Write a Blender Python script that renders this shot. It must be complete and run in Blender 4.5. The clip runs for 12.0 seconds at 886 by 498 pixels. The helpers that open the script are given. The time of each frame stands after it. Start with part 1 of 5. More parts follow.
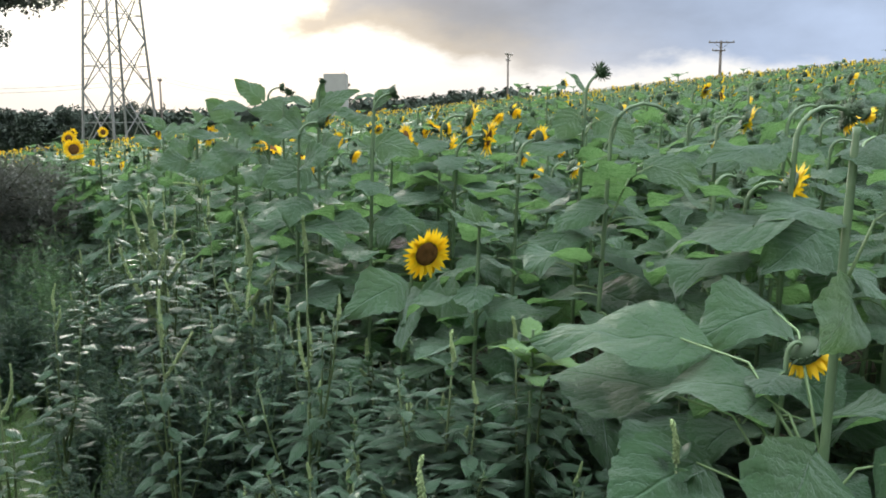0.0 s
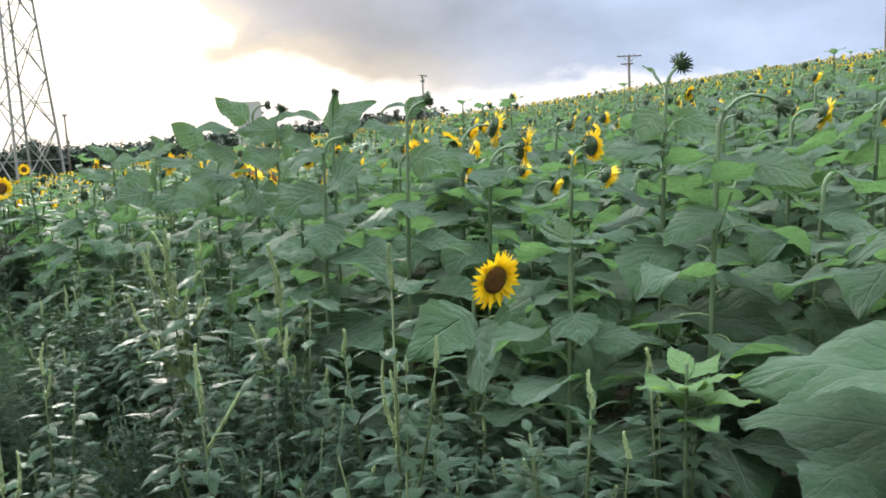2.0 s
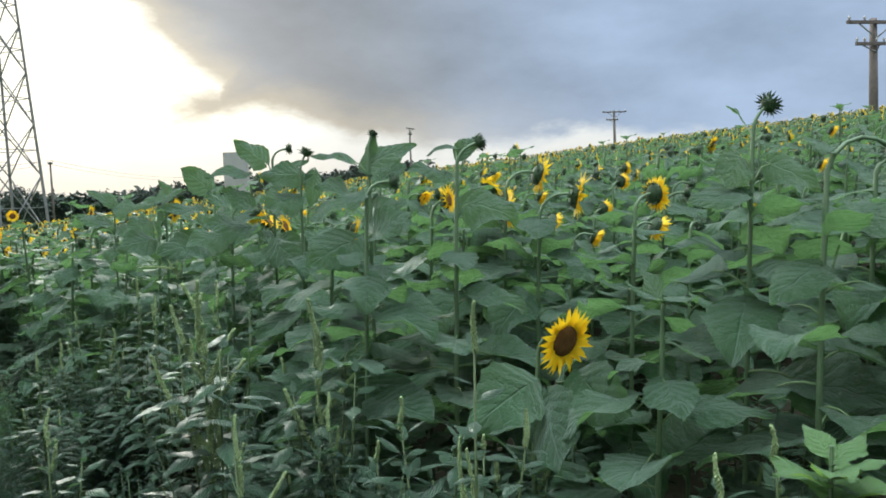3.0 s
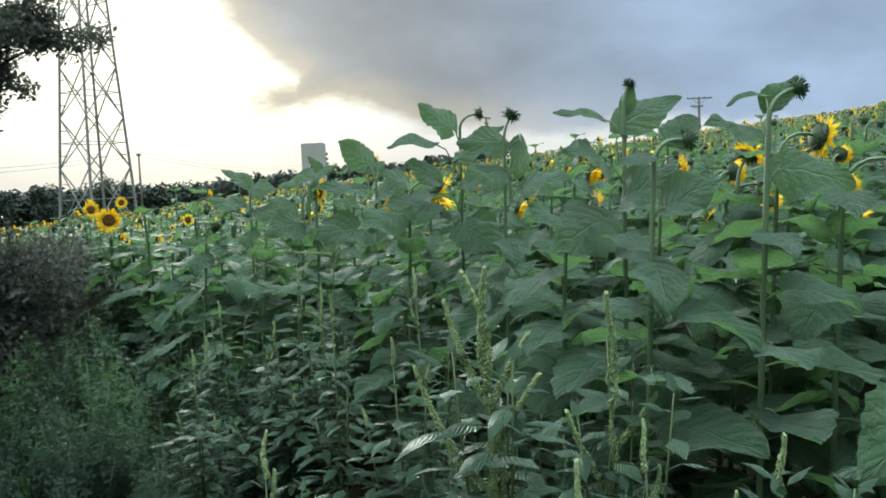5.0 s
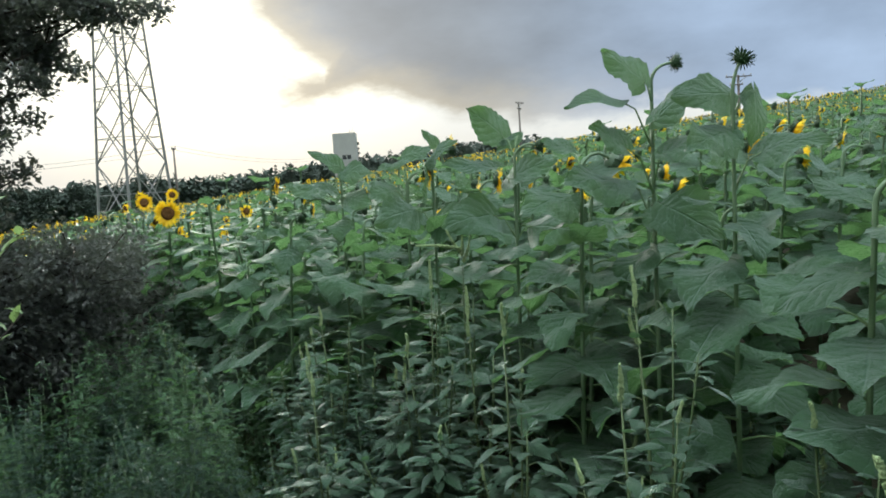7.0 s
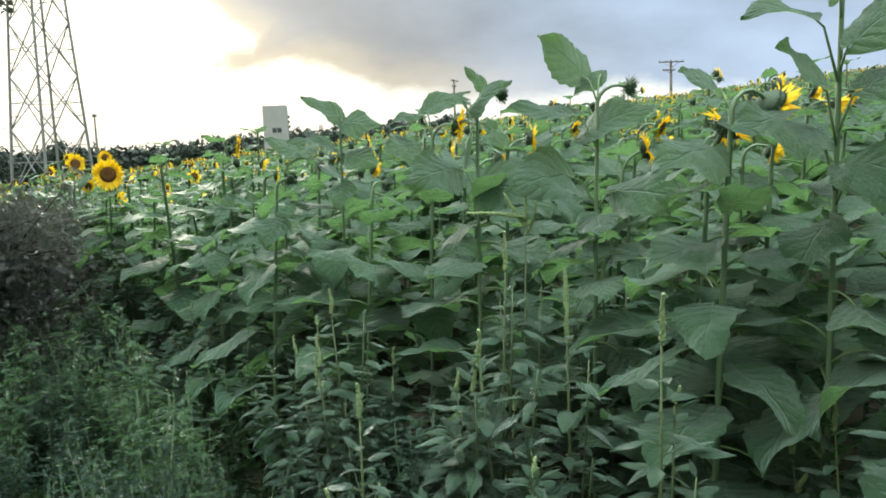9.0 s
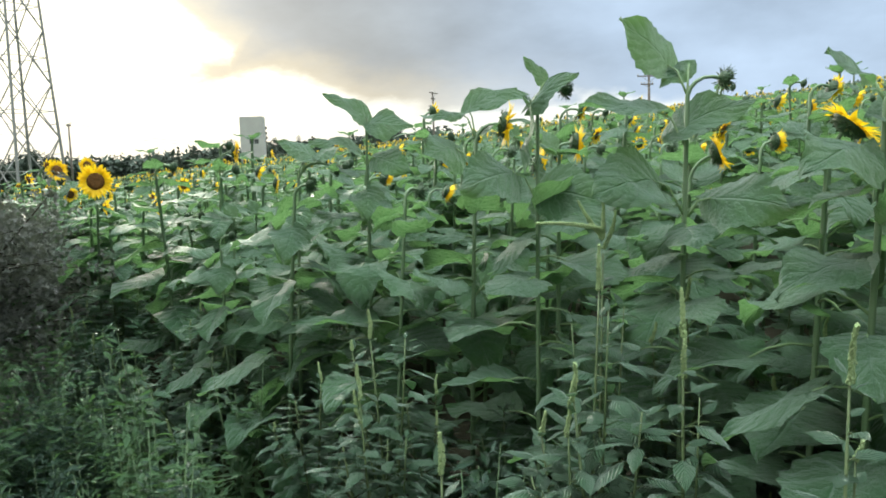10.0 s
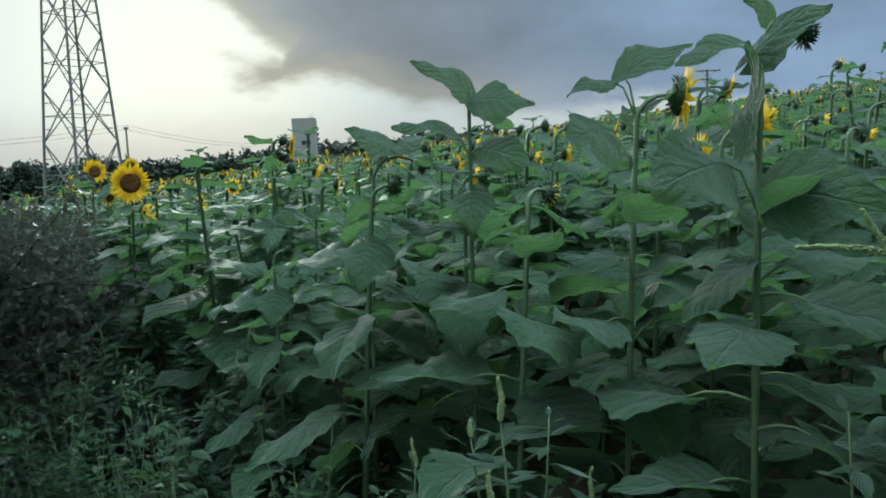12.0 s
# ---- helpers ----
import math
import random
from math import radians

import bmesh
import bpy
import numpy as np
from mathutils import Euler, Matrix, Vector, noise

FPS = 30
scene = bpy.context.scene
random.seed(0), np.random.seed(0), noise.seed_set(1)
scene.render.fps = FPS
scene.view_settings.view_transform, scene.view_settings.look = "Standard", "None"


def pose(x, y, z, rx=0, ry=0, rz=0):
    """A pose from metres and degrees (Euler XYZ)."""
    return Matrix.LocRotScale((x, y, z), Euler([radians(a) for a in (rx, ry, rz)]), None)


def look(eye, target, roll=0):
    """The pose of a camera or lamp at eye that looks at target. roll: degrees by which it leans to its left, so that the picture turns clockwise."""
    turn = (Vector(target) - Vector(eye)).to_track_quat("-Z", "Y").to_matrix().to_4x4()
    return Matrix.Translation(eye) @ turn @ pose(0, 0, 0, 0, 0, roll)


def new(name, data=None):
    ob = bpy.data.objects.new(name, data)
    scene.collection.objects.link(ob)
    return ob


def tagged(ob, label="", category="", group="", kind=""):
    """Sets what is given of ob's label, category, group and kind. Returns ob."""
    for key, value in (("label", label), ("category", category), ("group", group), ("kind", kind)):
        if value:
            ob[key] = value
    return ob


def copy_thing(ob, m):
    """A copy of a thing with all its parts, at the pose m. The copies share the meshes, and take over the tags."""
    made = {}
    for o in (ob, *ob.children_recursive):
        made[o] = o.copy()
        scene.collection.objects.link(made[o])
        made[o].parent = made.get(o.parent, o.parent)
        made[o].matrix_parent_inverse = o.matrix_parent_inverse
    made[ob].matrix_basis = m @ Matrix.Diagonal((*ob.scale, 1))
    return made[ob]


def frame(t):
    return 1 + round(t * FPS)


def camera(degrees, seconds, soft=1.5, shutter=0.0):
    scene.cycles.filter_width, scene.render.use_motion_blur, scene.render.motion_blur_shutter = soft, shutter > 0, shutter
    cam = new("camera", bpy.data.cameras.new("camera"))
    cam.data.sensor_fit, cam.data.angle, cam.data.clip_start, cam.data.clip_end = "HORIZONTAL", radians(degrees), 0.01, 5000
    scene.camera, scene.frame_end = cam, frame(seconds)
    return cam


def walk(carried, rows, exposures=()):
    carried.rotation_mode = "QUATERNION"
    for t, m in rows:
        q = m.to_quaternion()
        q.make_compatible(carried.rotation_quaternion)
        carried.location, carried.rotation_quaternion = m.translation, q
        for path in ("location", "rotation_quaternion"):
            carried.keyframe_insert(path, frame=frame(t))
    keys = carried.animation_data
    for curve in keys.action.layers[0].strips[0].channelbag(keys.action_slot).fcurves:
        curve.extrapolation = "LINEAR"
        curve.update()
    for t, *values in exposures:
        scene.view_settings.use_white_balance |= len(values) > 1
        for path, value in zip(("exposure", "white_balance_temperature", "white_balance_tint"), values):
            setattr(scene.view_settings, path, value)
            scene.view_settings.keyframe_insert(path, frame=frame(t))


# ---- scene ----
# The camera: seconds, eye (x, y, z), pitch, lean, yaw.
cam = camera(57.48, 12.0, soft=1.75)
PATH = [
    (0.0, -0.000, -0.000, 1.600, -8.98, 0.37, 0.00),
    (0.5, -0.035, 0.059, 1.588, -9.45, 0.97, 0.75),
    (1.0, -0.183, 0.138, 1.591, -9.30, 2.99, -3.87),
    (1.5, -0.334, 0.237, 1.571, -9.58, 3.39, -6.59),
    (2.0, -0.443, 0.391, 1.570, -7.63, 2.97, -5.95),
    (2.5, -0.513, 0.551, 1.580, -4.73, 2.56, -6.68),
    (2.7, -0.555, 0.599, 1.571, -3.98, 2.30, -7.27),
    (4.3, -0.988, 1.041, 1.536, -4.17, 2.41, -3.23),
    (4.5, -1.029, 1.110, 1.525, -4.09, 2.31, -2.79),
    (5.0, -1.124, 1.277, 1.513, -4.47, 2.50, -1.87),
    (5.5, -1.263, 1.443, 1.530, -4.94, 2.86, -0.49),
    (6.0, -1.377, 1.613, 1.527, -5.00, 2.12, 1.88),
    (6.5, -1.456, 1.767, 1.527, -4.46, 2.44, 3.38),
    (6.7, -1.502, 1.849, 1.517, -4.77, 2.94, 2.35),
    (8.3, -1.861, 2.516, 1.444, -5.90, 4.40, -4.87),
    (8.5, -1.888, 2.584, 1.442, -5.88, 3.65, -4.68),
    (9.0, -1.977, 2.699, 1.423, -7.04, 2.23, -4.64),
    (9.5, -2.114, 2.891, 1.402, -7.49, 2.40, -5.70),
    (10.0, -2.181, 3.060, 1.398, -6.23, 1.87, -6.26),
    (10.5, -2.188, 3.321, 1.413, -3.99, 2.30, -4.64),
    (11.0, -2.215, 3.508, 1.401, -2.80, 1.76, -2.75),
    (11.5, -2.283, 3.730, 1.404, -3.01, 1.67, -2.34),
    (12.0, -2.317, 3.904, 1.382, -6.12, 2.41, -2.74),
]
EXPOSURES = [(0.0, 0.47, 6500, 9), (0.5, 0.57, 6500, 9), (1.0, 0.77, 6500, 10), (2.0, 0.72, 6500, 10), (2.5, 0.27, 6300, 7), (4.5, 0.22, 6150, 1), (6.5, 0.24, 6200, 3),
             (8.5, 0.44, 6400, 2), (9.5, 0.72, 6650, 2), (10.5, 0.44, 6350, -1), (11.0, 0.0, 6050, -3), (11.5, -0.13, 5850, -3), (12.0, -0.32, 5650, -4)]
walk(cam, [(t, pose(x, y, z, 90 + pitch, lean, yaw)) for t, x, y, z, pitch, lean, yaw in PATH], EXPOSURES)

# ---- world, sun ----
world = bpy.data.worlds.new("sky")
scene.world = world
world.use_nodes = True
wt = world.node_tree
wt.nodes.clear()


def math_node(tree, op, a, b=None, c=None, clamp=False):
    n = tree.nodes.new("ShaderNodeMath")
    n.operation, n.use_clamp = op, clamp
    for k, v in enumerate((a, b, c)):
        if v is None:
            continue
        if isinstance(v, (int, float)):
            n.inputs[k].default_value = v
        else:
            tree.links.new(v, n.inputs[k])
    return n.outputs[0]


def mix_node(tree, fac, a, b, blend="MIX"):
    n = tree.nodes.new("ShaderNodeMix")
    n.data_type, n.blend_type = "RGBA", blend
    for sock, v in ((n.inputs[0], fac), (n.inputs[6], a), (n.inputs[7], b)):
        if isinstance(v, (int, float)):
            sock.default_value = v
        elif isinstance(v, tuple):
            sock.default_value = (*v, 1)
        else:
            tree.links.new(v, sock)
    return n.outputs[2]


def step_node(tree, value, lo, hi):
    n = tree.nodes.new("ShaderNodeMapRange")
    n.interpolation_type = "SMOOTHSTEP"
    n.inputs[1].default_value, n.inputs[2].default_value = lo, hi
    tree.links.new(value, n.inputs[0])
    return n.outputs[0]


def noise_node(tree, vec, scale, detail=4, rough=0.55):
    n = tree.nodes.new("ShaderNodeTexNoise")
    n.inputs["Scale"].default_value, n.inputs["Detail"].default_value = scale, detail
    n.inputs["Roughness"].default_value = rough
    if vec is not None:
        tree.links.new(vec, n.inputs["Vector"])
    return n.outputs["Fac"]


SUN_AZ, SUN_EL = -15.0, 10.0    # degrees from straight ahead to the right, and up
tc = wt.nodes.new("ShaderNodeTexCoord")
sep = wt.nodes.new("ShaderNodeSeparateXYZ")
wt.links.new(tc.outputs["Generated"], sep.inputs[0])
sx, sy, sz = sep.outputs
across = math_node(wt, "MULTIPLY", math_node(wt, "SINE", math_node(wt, "ARCTAN2", sx, sy)), 57.3)
up = math_node(wt, "MULTIPLY", math_node(wt, "ARCSINE", sz), 57.3)
# clouds are wider than they are high near the horizon
mp = wt.nodes.new("ShaderNodeMapping")
mp.inputs["Scale"].default_value = (1, 1, 2.2)
wt.links.new(tc.outputs["Generated"], mp.inputs[0])
puff = noise_node(wt, mp.outputs[0], 5.5, 6, 0.55)
wisp = noise_node(wt, mp.outputs[0], 16, 5, 0.6)
shift = math_node(wt, "ADD", math_node(wt, "MULTIPLY", math_node(wt, "SUBTRACT", puff, 0.5), 13.0),
                  math_node(wt, "MULTIPLY", math_node(wt, "SUBTRACT", wisp, 0.5), 8.0))
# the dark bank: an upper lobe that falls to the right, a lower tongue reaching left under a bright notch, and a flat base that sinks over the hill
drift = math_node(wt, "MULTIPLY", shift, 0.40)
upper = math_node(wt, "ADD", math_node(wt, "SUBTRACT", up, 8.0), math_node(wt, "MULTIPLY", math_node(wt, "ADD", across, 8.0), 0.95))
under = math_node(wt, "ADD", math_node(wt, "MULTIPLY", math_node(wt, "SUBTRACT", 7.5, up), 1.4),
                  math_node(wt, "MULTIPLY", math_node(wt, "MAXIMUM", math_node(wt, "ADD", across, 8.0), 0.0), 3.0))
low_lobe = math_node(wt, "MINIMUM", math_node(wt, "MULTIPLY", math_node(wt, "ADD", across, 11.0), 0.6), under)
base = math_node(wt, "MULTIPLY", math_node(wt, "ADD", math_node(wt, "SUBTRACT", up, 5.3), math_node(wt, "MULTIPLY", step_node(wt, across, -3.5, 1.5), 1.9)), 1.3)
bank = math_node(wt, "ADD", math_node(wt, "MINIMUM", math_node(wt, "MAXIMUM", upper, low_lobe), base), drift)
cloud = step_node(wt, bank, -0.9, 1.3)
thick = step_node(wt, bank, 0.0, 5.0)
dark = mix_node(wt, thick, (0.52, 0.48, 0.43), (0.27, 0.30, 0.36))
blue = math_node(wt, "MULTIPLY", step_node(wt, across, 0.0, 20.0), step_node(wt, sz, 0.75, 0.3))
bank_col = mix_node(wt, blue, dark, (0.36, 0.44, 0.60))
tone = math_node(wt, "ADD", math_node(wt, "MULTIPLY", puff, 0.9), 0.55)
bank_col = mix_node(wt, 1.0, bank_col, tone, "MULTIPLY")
# thin cloud before the sun, and paler sky away from it
sd = (math.sin(radians(SUN_AZ)) * math.cos(radians(SUN_EL)), math.cos(radians(SUN_AZ)) * math.cos(radians(SUN_EL)), math.sin(radians(SUN_EL)))
dot = wt.nodes.new("ShaderNodeVectorMath")
dot.operation = "DOT_PRODUCT"
wt.links.new(tc.outputs["Generated"], dot.inputs[0])
dot.inputs[1].default_value = sd
near = step_node(wt, dot.outputs["Value"], 0.955, 1.0)
thin = mix_node(wt, near, (0.88, 0.89, 0.90), (1.30, 1.22, 1.08))
haze = step_node(wt, math_node(wt, "ADD", up, math_node(wt, "MULTIPLY", shift, 0.2)), 6.0, 0.5)
thin = mix_node(wt, math_node(wt, "MULTIPLY", haze, 0.75), thin, (0.74, 0.68, 0.63))
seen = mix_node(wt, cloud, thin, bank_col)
# an overcast dome is brighter overhead than at the horizon
# the unseen zenith is pushed far beyond that, as added top light for leaves
dome = math_node(wt, "ADD", 1.0, math_node(wt, "MULTIPLY", math_node(wt, "POWER", math_node(wt, "MAXIMUM", sz, 0.0), 7.0), 36.0))
seen = mix_node(wt, math_node(wt, "MULTIPLY", step_node(wt, sz, 0.3, 0.8), 0.9), seen, (0.255, 0.27, 0.285))
seen = mix_node(wt, 1.0, seen, dome, "MULTIPLY")
nishita = wt.nodes.new("ShaderNodeTexSky")
nishita.sky_type, nishita.sun_disc = "NISHITA", False
nishita.sun_elevation, nishita.sun_rotation = radians(SUN_EL), radians(SUN_AZ)
nishita.air_density, nishita.dust_density = 1.0, 3.0
bg1, bg2, add, wo = (wt.nodes.new(k) for k in ("ShaderNodeBackground", "ShaderNodeBackground", "ShaderNodeAddShader", "ShaderNodeOutputWorld"))
wt.links.new(nishita.outputs[0], bg1.inputs[0])
bg1.inputs[1].default_value = 0.003
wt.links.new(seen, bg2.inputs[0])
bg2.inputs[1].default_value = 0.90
wt.links.new(bg1.outputs[0], add.inputs[0])
wt.links.new(bg2.outputs[0], add.inputs[1])
wt.links.new(add.outputs[0], wo.inputs[0])

sun = new("sun", bpy.data.lights.new("sun", "SUN"))
sun.data.energy, sun.data.angle, sun.data.color = 2.3, radians(25), (1.0, 0.93, 0.82)
sun.matrix_world = look((0, 0, 30), (-sd[0], -sd[1], 30 - sd[2]))

# ---- materials ----


class Mat:
    """A node material with a principled shader."""

    def __init__(self, name, rough=0.6, spec=0.5, metal=0.0):
        self.m = bpy.data.materials.new(name)
        self.m.use_nodes = True
        self.t = self.m.node_tree
        self.p = self.t.nodes["Principled BSDF"]
        self.out = self.t.nodes["Material Output"]
        self.p.inputs["Roughness"].default_value = rough
        self.p.inputs["Specular IOR Level"].default_value = spec
        self.p.inputs["Metallic"].default_value = metal
        self.coord = self.t.nodes.new("ShaderNodeTexCoord")
        self.info = self.t.nodes.new("ShaderNodeObjectInfo")
        self.geo = self.t.nodes.new("ShaderNodeNewGeometry")

    def colour(self, sock):
        self.t.links.new(sock, self.p.inputs["Base Color"])

    def bump(self, height, strength, distance):
        b = self.t.nodes.new("ShaderNodeBump")
        b.inputs["Strength"].default_value, b.inputs["Distance"].default_value = strength, distance
        self.t.links.new(height, b.inputs["Height"])
        self.t.links.new(b.outputs[0], self.p.inputs["Normal"])
        return b

    def translucent(self, sock, fac):
        """Light that passes through a thin blade."""
        tr = self.t.nodes.new("ShaderNodeBsdfTranslucent")
        mx = self.t.nodes.new("ShaderNodeMixShader")
        mx.inputs[0].default_value = fac
        self.t.links.new(sock, tr.inputs[0])
        self.t.links.new(self.p.outputs[0], mx.inputs[1])
        self.t.links.new(tr.outputs[0], mx.inputs[2])
        self.t.links.new(mx.outputs[0], self.out.inputs[0])


def blade_material(name, young, old, glow, veins=6.0, fac=0.35, rough=0.5, spec=0.5, spots=0.5, sheen=0.06):
    k = Mat(name, rough, spec)
    t = k.t
    uv = t.nodes.new("ShaderNodeSeparateXYZ")
    t.links.new(k.coord.outputs["UV"], uv.inputs[0])
    a = math_node(t, "ABSOLUTE", math_node(t, "SUBTRACT", uv.outputs[0], 0.5))
    rib = step_node(t, a, 0.028, 0.0)
    mott = noise_node(t, k.coord.outputs["Object"], 14, 4)
    wave = math_node(t, "SUBTRACT", math_node(t, "ADD", math_node(t, "MULTIPLY", uv.outputs[1], veins), math_node(t, "MULTIPLY", mott, 1.1)), math_node(t, "MULTIPLY", a, veins * 0.75))
    saw = math_node(t, "ABSOLUTE", math_node(t, "SUBTRACT", math_node(t, "FRACT", wave), 0.5))
    side = step_node(t, saw, 0.07, 0.0)
    vein = math_node(t, "MAXIMUM", rib, math_node(t, "MULTIPLY", side, 0.6))
    fine = noise_node(t, k.coord.outputs["Object"], 160, 3)
    vary = math_node(t, "FRACT", math_node(t, "ADD", k.info.outputs["Random"], k.geo.outputs["Random Per Island"]))
    f = math_node(t, "ADD", math_node(t, "MULTIPLY", vary, 0.7), math_node(t, "MULTIPLY", math_node(t, "SUBTRACT", mott, 0.35), 0.6), clamp=True)
    col = mix_node(t, f, young, old)
    pale = tuple(min(1, c * 1.7 + 0.03) for c in young)
    col = mix_node(t, math_node(t, "MULTIPLY", vein, 0.45), col, pale)
    wear = step_node(t, mott, 0.66, 0.74)
    col = mix_node(t, math_node(t, "MULTIPLY", wear, spots), col, (0.16, 0.12, 0.05))
    k.colour(col)
    k.p.inputs["Sheen Weight"].default_value = sheen
    k.p.inputs["Sheen Roughness"].default_value = 0.32
    k.p.inputs["Sheen Tint"].default_value = (0.84, 1.0, 0.93, 1)
    h = math_node(t, "ADD", math_node(t, "MULTIPLY", vein, -1.0), math_node(t, "ADD", math_node(t, "MULTIPLY", saw, 0.9), math_node(t, "ADD", math_node(t, "MULTIPLY", fine, 0.35), math_node(t, "MULTIPLY", noise_node(t, k.coord.outputs["Object"], 22, 3), 0.8))))
    k.bump(h, 0.75, 0.014)
    k.translucent(mix_node(t, math_node(t, "MULTIPLY", vein, 0.5), glow, tuple(c * 0.45 for c in glow)), fac)
    return k.m


def plain_material(name, a, b, scale, rough=0.7, spec=0.3, bump=0.3, dist=0.004, metal=0.0, fac=0.0):
    k = Mat(name, rough, spec, metal)
    t = k.t
    n1 = noise_node(t, k.coord.outputs["Object"], scale, 5)
    n2 = noise_node(t, k.coord.outputs["Object"], scale * 9, 3)
    f = math_node(t, "ADD", math_node(t, "MULTIPLY", n1, 1.2), math_node(t, "MULTIPLY", math_node(t, "SUBTRACT", n2, 0.8), 0.6), clamp=True)
    f = math_node(t, "ADD", f, math_node(t, "MULTIPLY", math_node(t, "SUBTRACT", k.geo.outputs["Random Per Island"], 0.5), 0.5), clamp=True)
    col = mix_node(t, f, a, b)
    k.colour(col)
    k.bump(math_node(t, "ADD", n1, math_node(t, "MULTIPLY", n2, 0.5)), bump, dist)
    if fac:
        k.translucent(col, fac)
    return k.m


M_LEAF = blade_material("sunflower_leaf", (0.050, 0.124, 0.050), (0.030, 0.086, 0.038), (0.110, 0.212, 0.068), rough=0.35, spec=0.55, fac=0.45, spots=0.2, sheen=0.46)
M_FRESH = blade_material("fresh_leaf", (0.16, 0.29, 0.11), (0.11, 0.22, 0.08), (0.25, 0.42, 0.08), fac=0.35, spots=0.0, sheen=0.1)
M_STALK = plain_material("sunflower_stalk", (0.080, 0.140, 0.066), (0.130, 0.190, 0.100), 30, 0.55, 0.5, 0.4)
M_PETIOLE = plain_material("leaf_stalk", (0.11, 0.185, 0.075), (0.18, 0.26, 0.12), 30, 0.55, 0.5, 0.3)
M_BRACT = plain_material("green_bract", (0.018, 0.042, 0.018), (0.045, 0.085, 0.032), 40, 0.6, 0.4, 0.3, fac=0.15)
M_PETAL = plain_material("yellow_petal", (0.88, 0.55, 0.010), (0.94, 0.72, 0.03), 25, 0.55, 0.3, 0.25, 0.002, fac=0.4)
M_DISC = plain_material("seed_disc", (0.075, 0.036, 0.013), (0.24, 0.115, 0.03), 70, 0.85, 0.2, 1.0, 0.006)
M_WEED = blade_material("pigweed_leaf", (0.062, 0.124, 0.066), (0.034, 0.082, 0.046), (0.08, 0.17, 0.06), 8.0, 0.28, 0.30, 0.7, 0.1, sheen=0.14)
M_WEEDSTEM = plain_material("weed_stem", (0.055, 0.095, 0.035), (0.10, 0.125, 0.05), 30, 0.6, 0.4, 0.3)
M_SPIKE = plain_material("pigweed_spike", (0.23, 0.32, 0.14), (0.39, 0.48, 0.245), 90, 0.8, 0.2, 0.9, 0.006)
# dark weed green, lowered further in colour for the shade beside the tree
M_FINE = blade_material("fine_weed_leaf", (0.025, 0.062, 0.035), (0.015, 0.041, 0.025), (0.04, 0.095, 0.036), 5.0, 0.26, 0.45, 0.4, 0.1)
M_FRESHWEED = blade_material("fresh_weed_leaf", (0.078, 0.155, 0.065), (0.047, 0.108, 0.048), (0.10, 0.21, 0.056), 5.0, 0.35, 0.4, 0.6, 0.1)
M_GRASS = blade_material("grass_blade", (0.045, 0.090, 0.030), (0.028, 0.060, 0.022), (0.13, 0.28, 0.04), 3.0, 0.3, 0.55, 0.35, 0.3)
M_TREELEAF = blade_material("tree_leaf", (0.105, 0.112, 0.090), (0.060, 0.070, 0.060), (0.12, 0.14, 0.09), 7.0, 0.25, 0.30, 1.0, 0.1)
M_TWIGLEAF = blade_material("young_twig_leaf", (0.30, 0.40, 0.20), (0.20, 0.29, 0.13), (0.3, 0.45, 0.14), 7.0, 0.3, 0.5, 0.4, 0.1)
M_BARK = plain_material("bark", (0.032, 0.026, 0.022), (0.075, 0.062, 0.050), 14, 0.9, 0.2, 0.8, 0.012)
M_FINESTEM = plain_material("fine_weed_stem", (0.045, 0.09, 0.035), (0.08, 0.12, 0.05), 30, 0.6, 0.4, 0.3)
M_MEADOW = plain_material("far_meadow", (0.040, 0.075, 0.028), (0.075, 0.115, 0.045), 0.25, 0.9, 0.2, 0.6, 0.05)
M_FAR = plain_material("far_foliage", (0.042, 0.058, 0.046), (0.075, 0.092, 0.070), 0.4, 0.8, 0.2, 0.3, 0.05)
M_STEEL = plain_material("galvanised_steel", (0.17, 0.165, 0.16), (0.28, 0.27, 0.26), 3, 0.6, 0.5, 0.2, 0.003, metal=0.25)
M_POLE = plain_material("weathered_pole_wood", (0.10, 0.085, 0.075), (0.21, 0.175, 0.155), 5, 0.85, 0.2, 0.6, 0.01)
M_WIRE = plain_material("dark_wire", (0.04, 0.04, 0.045), (0.07, 0.07, 0.075), 5, 0.6, 0.4, 0.1)
M_CONCRETE = plain_material("painted_render", (0.33, 0.31, 0.30), (0.45, 0.43, 0.41), 0.35, 0.85, 0.25, 0.4, 0.02)
M_PANE = plain_material("dark_pane", (0.03, 0.035, 0.04), (0.05, 0.055, 0.06), 2, 0.1, 0.6, 0.05)
M_FRAME = plain_material("window_frame_paint", (0.30, 0.30, 0.29), (0.42, 0.42, 0.40), 3, 0.6, 0.4, 0.1)

# ---- ground ----
EDGE = Vector((0.83, 0.55))           # points into the field, square to its edge
EDGE_AT = Vector((0.55, 1.65)).dot(EDGE)


def inside(x, y):
    """Metres into the field from its edge."""
    return Vector((x, y)).dot(EDGE) - EDGE_AT


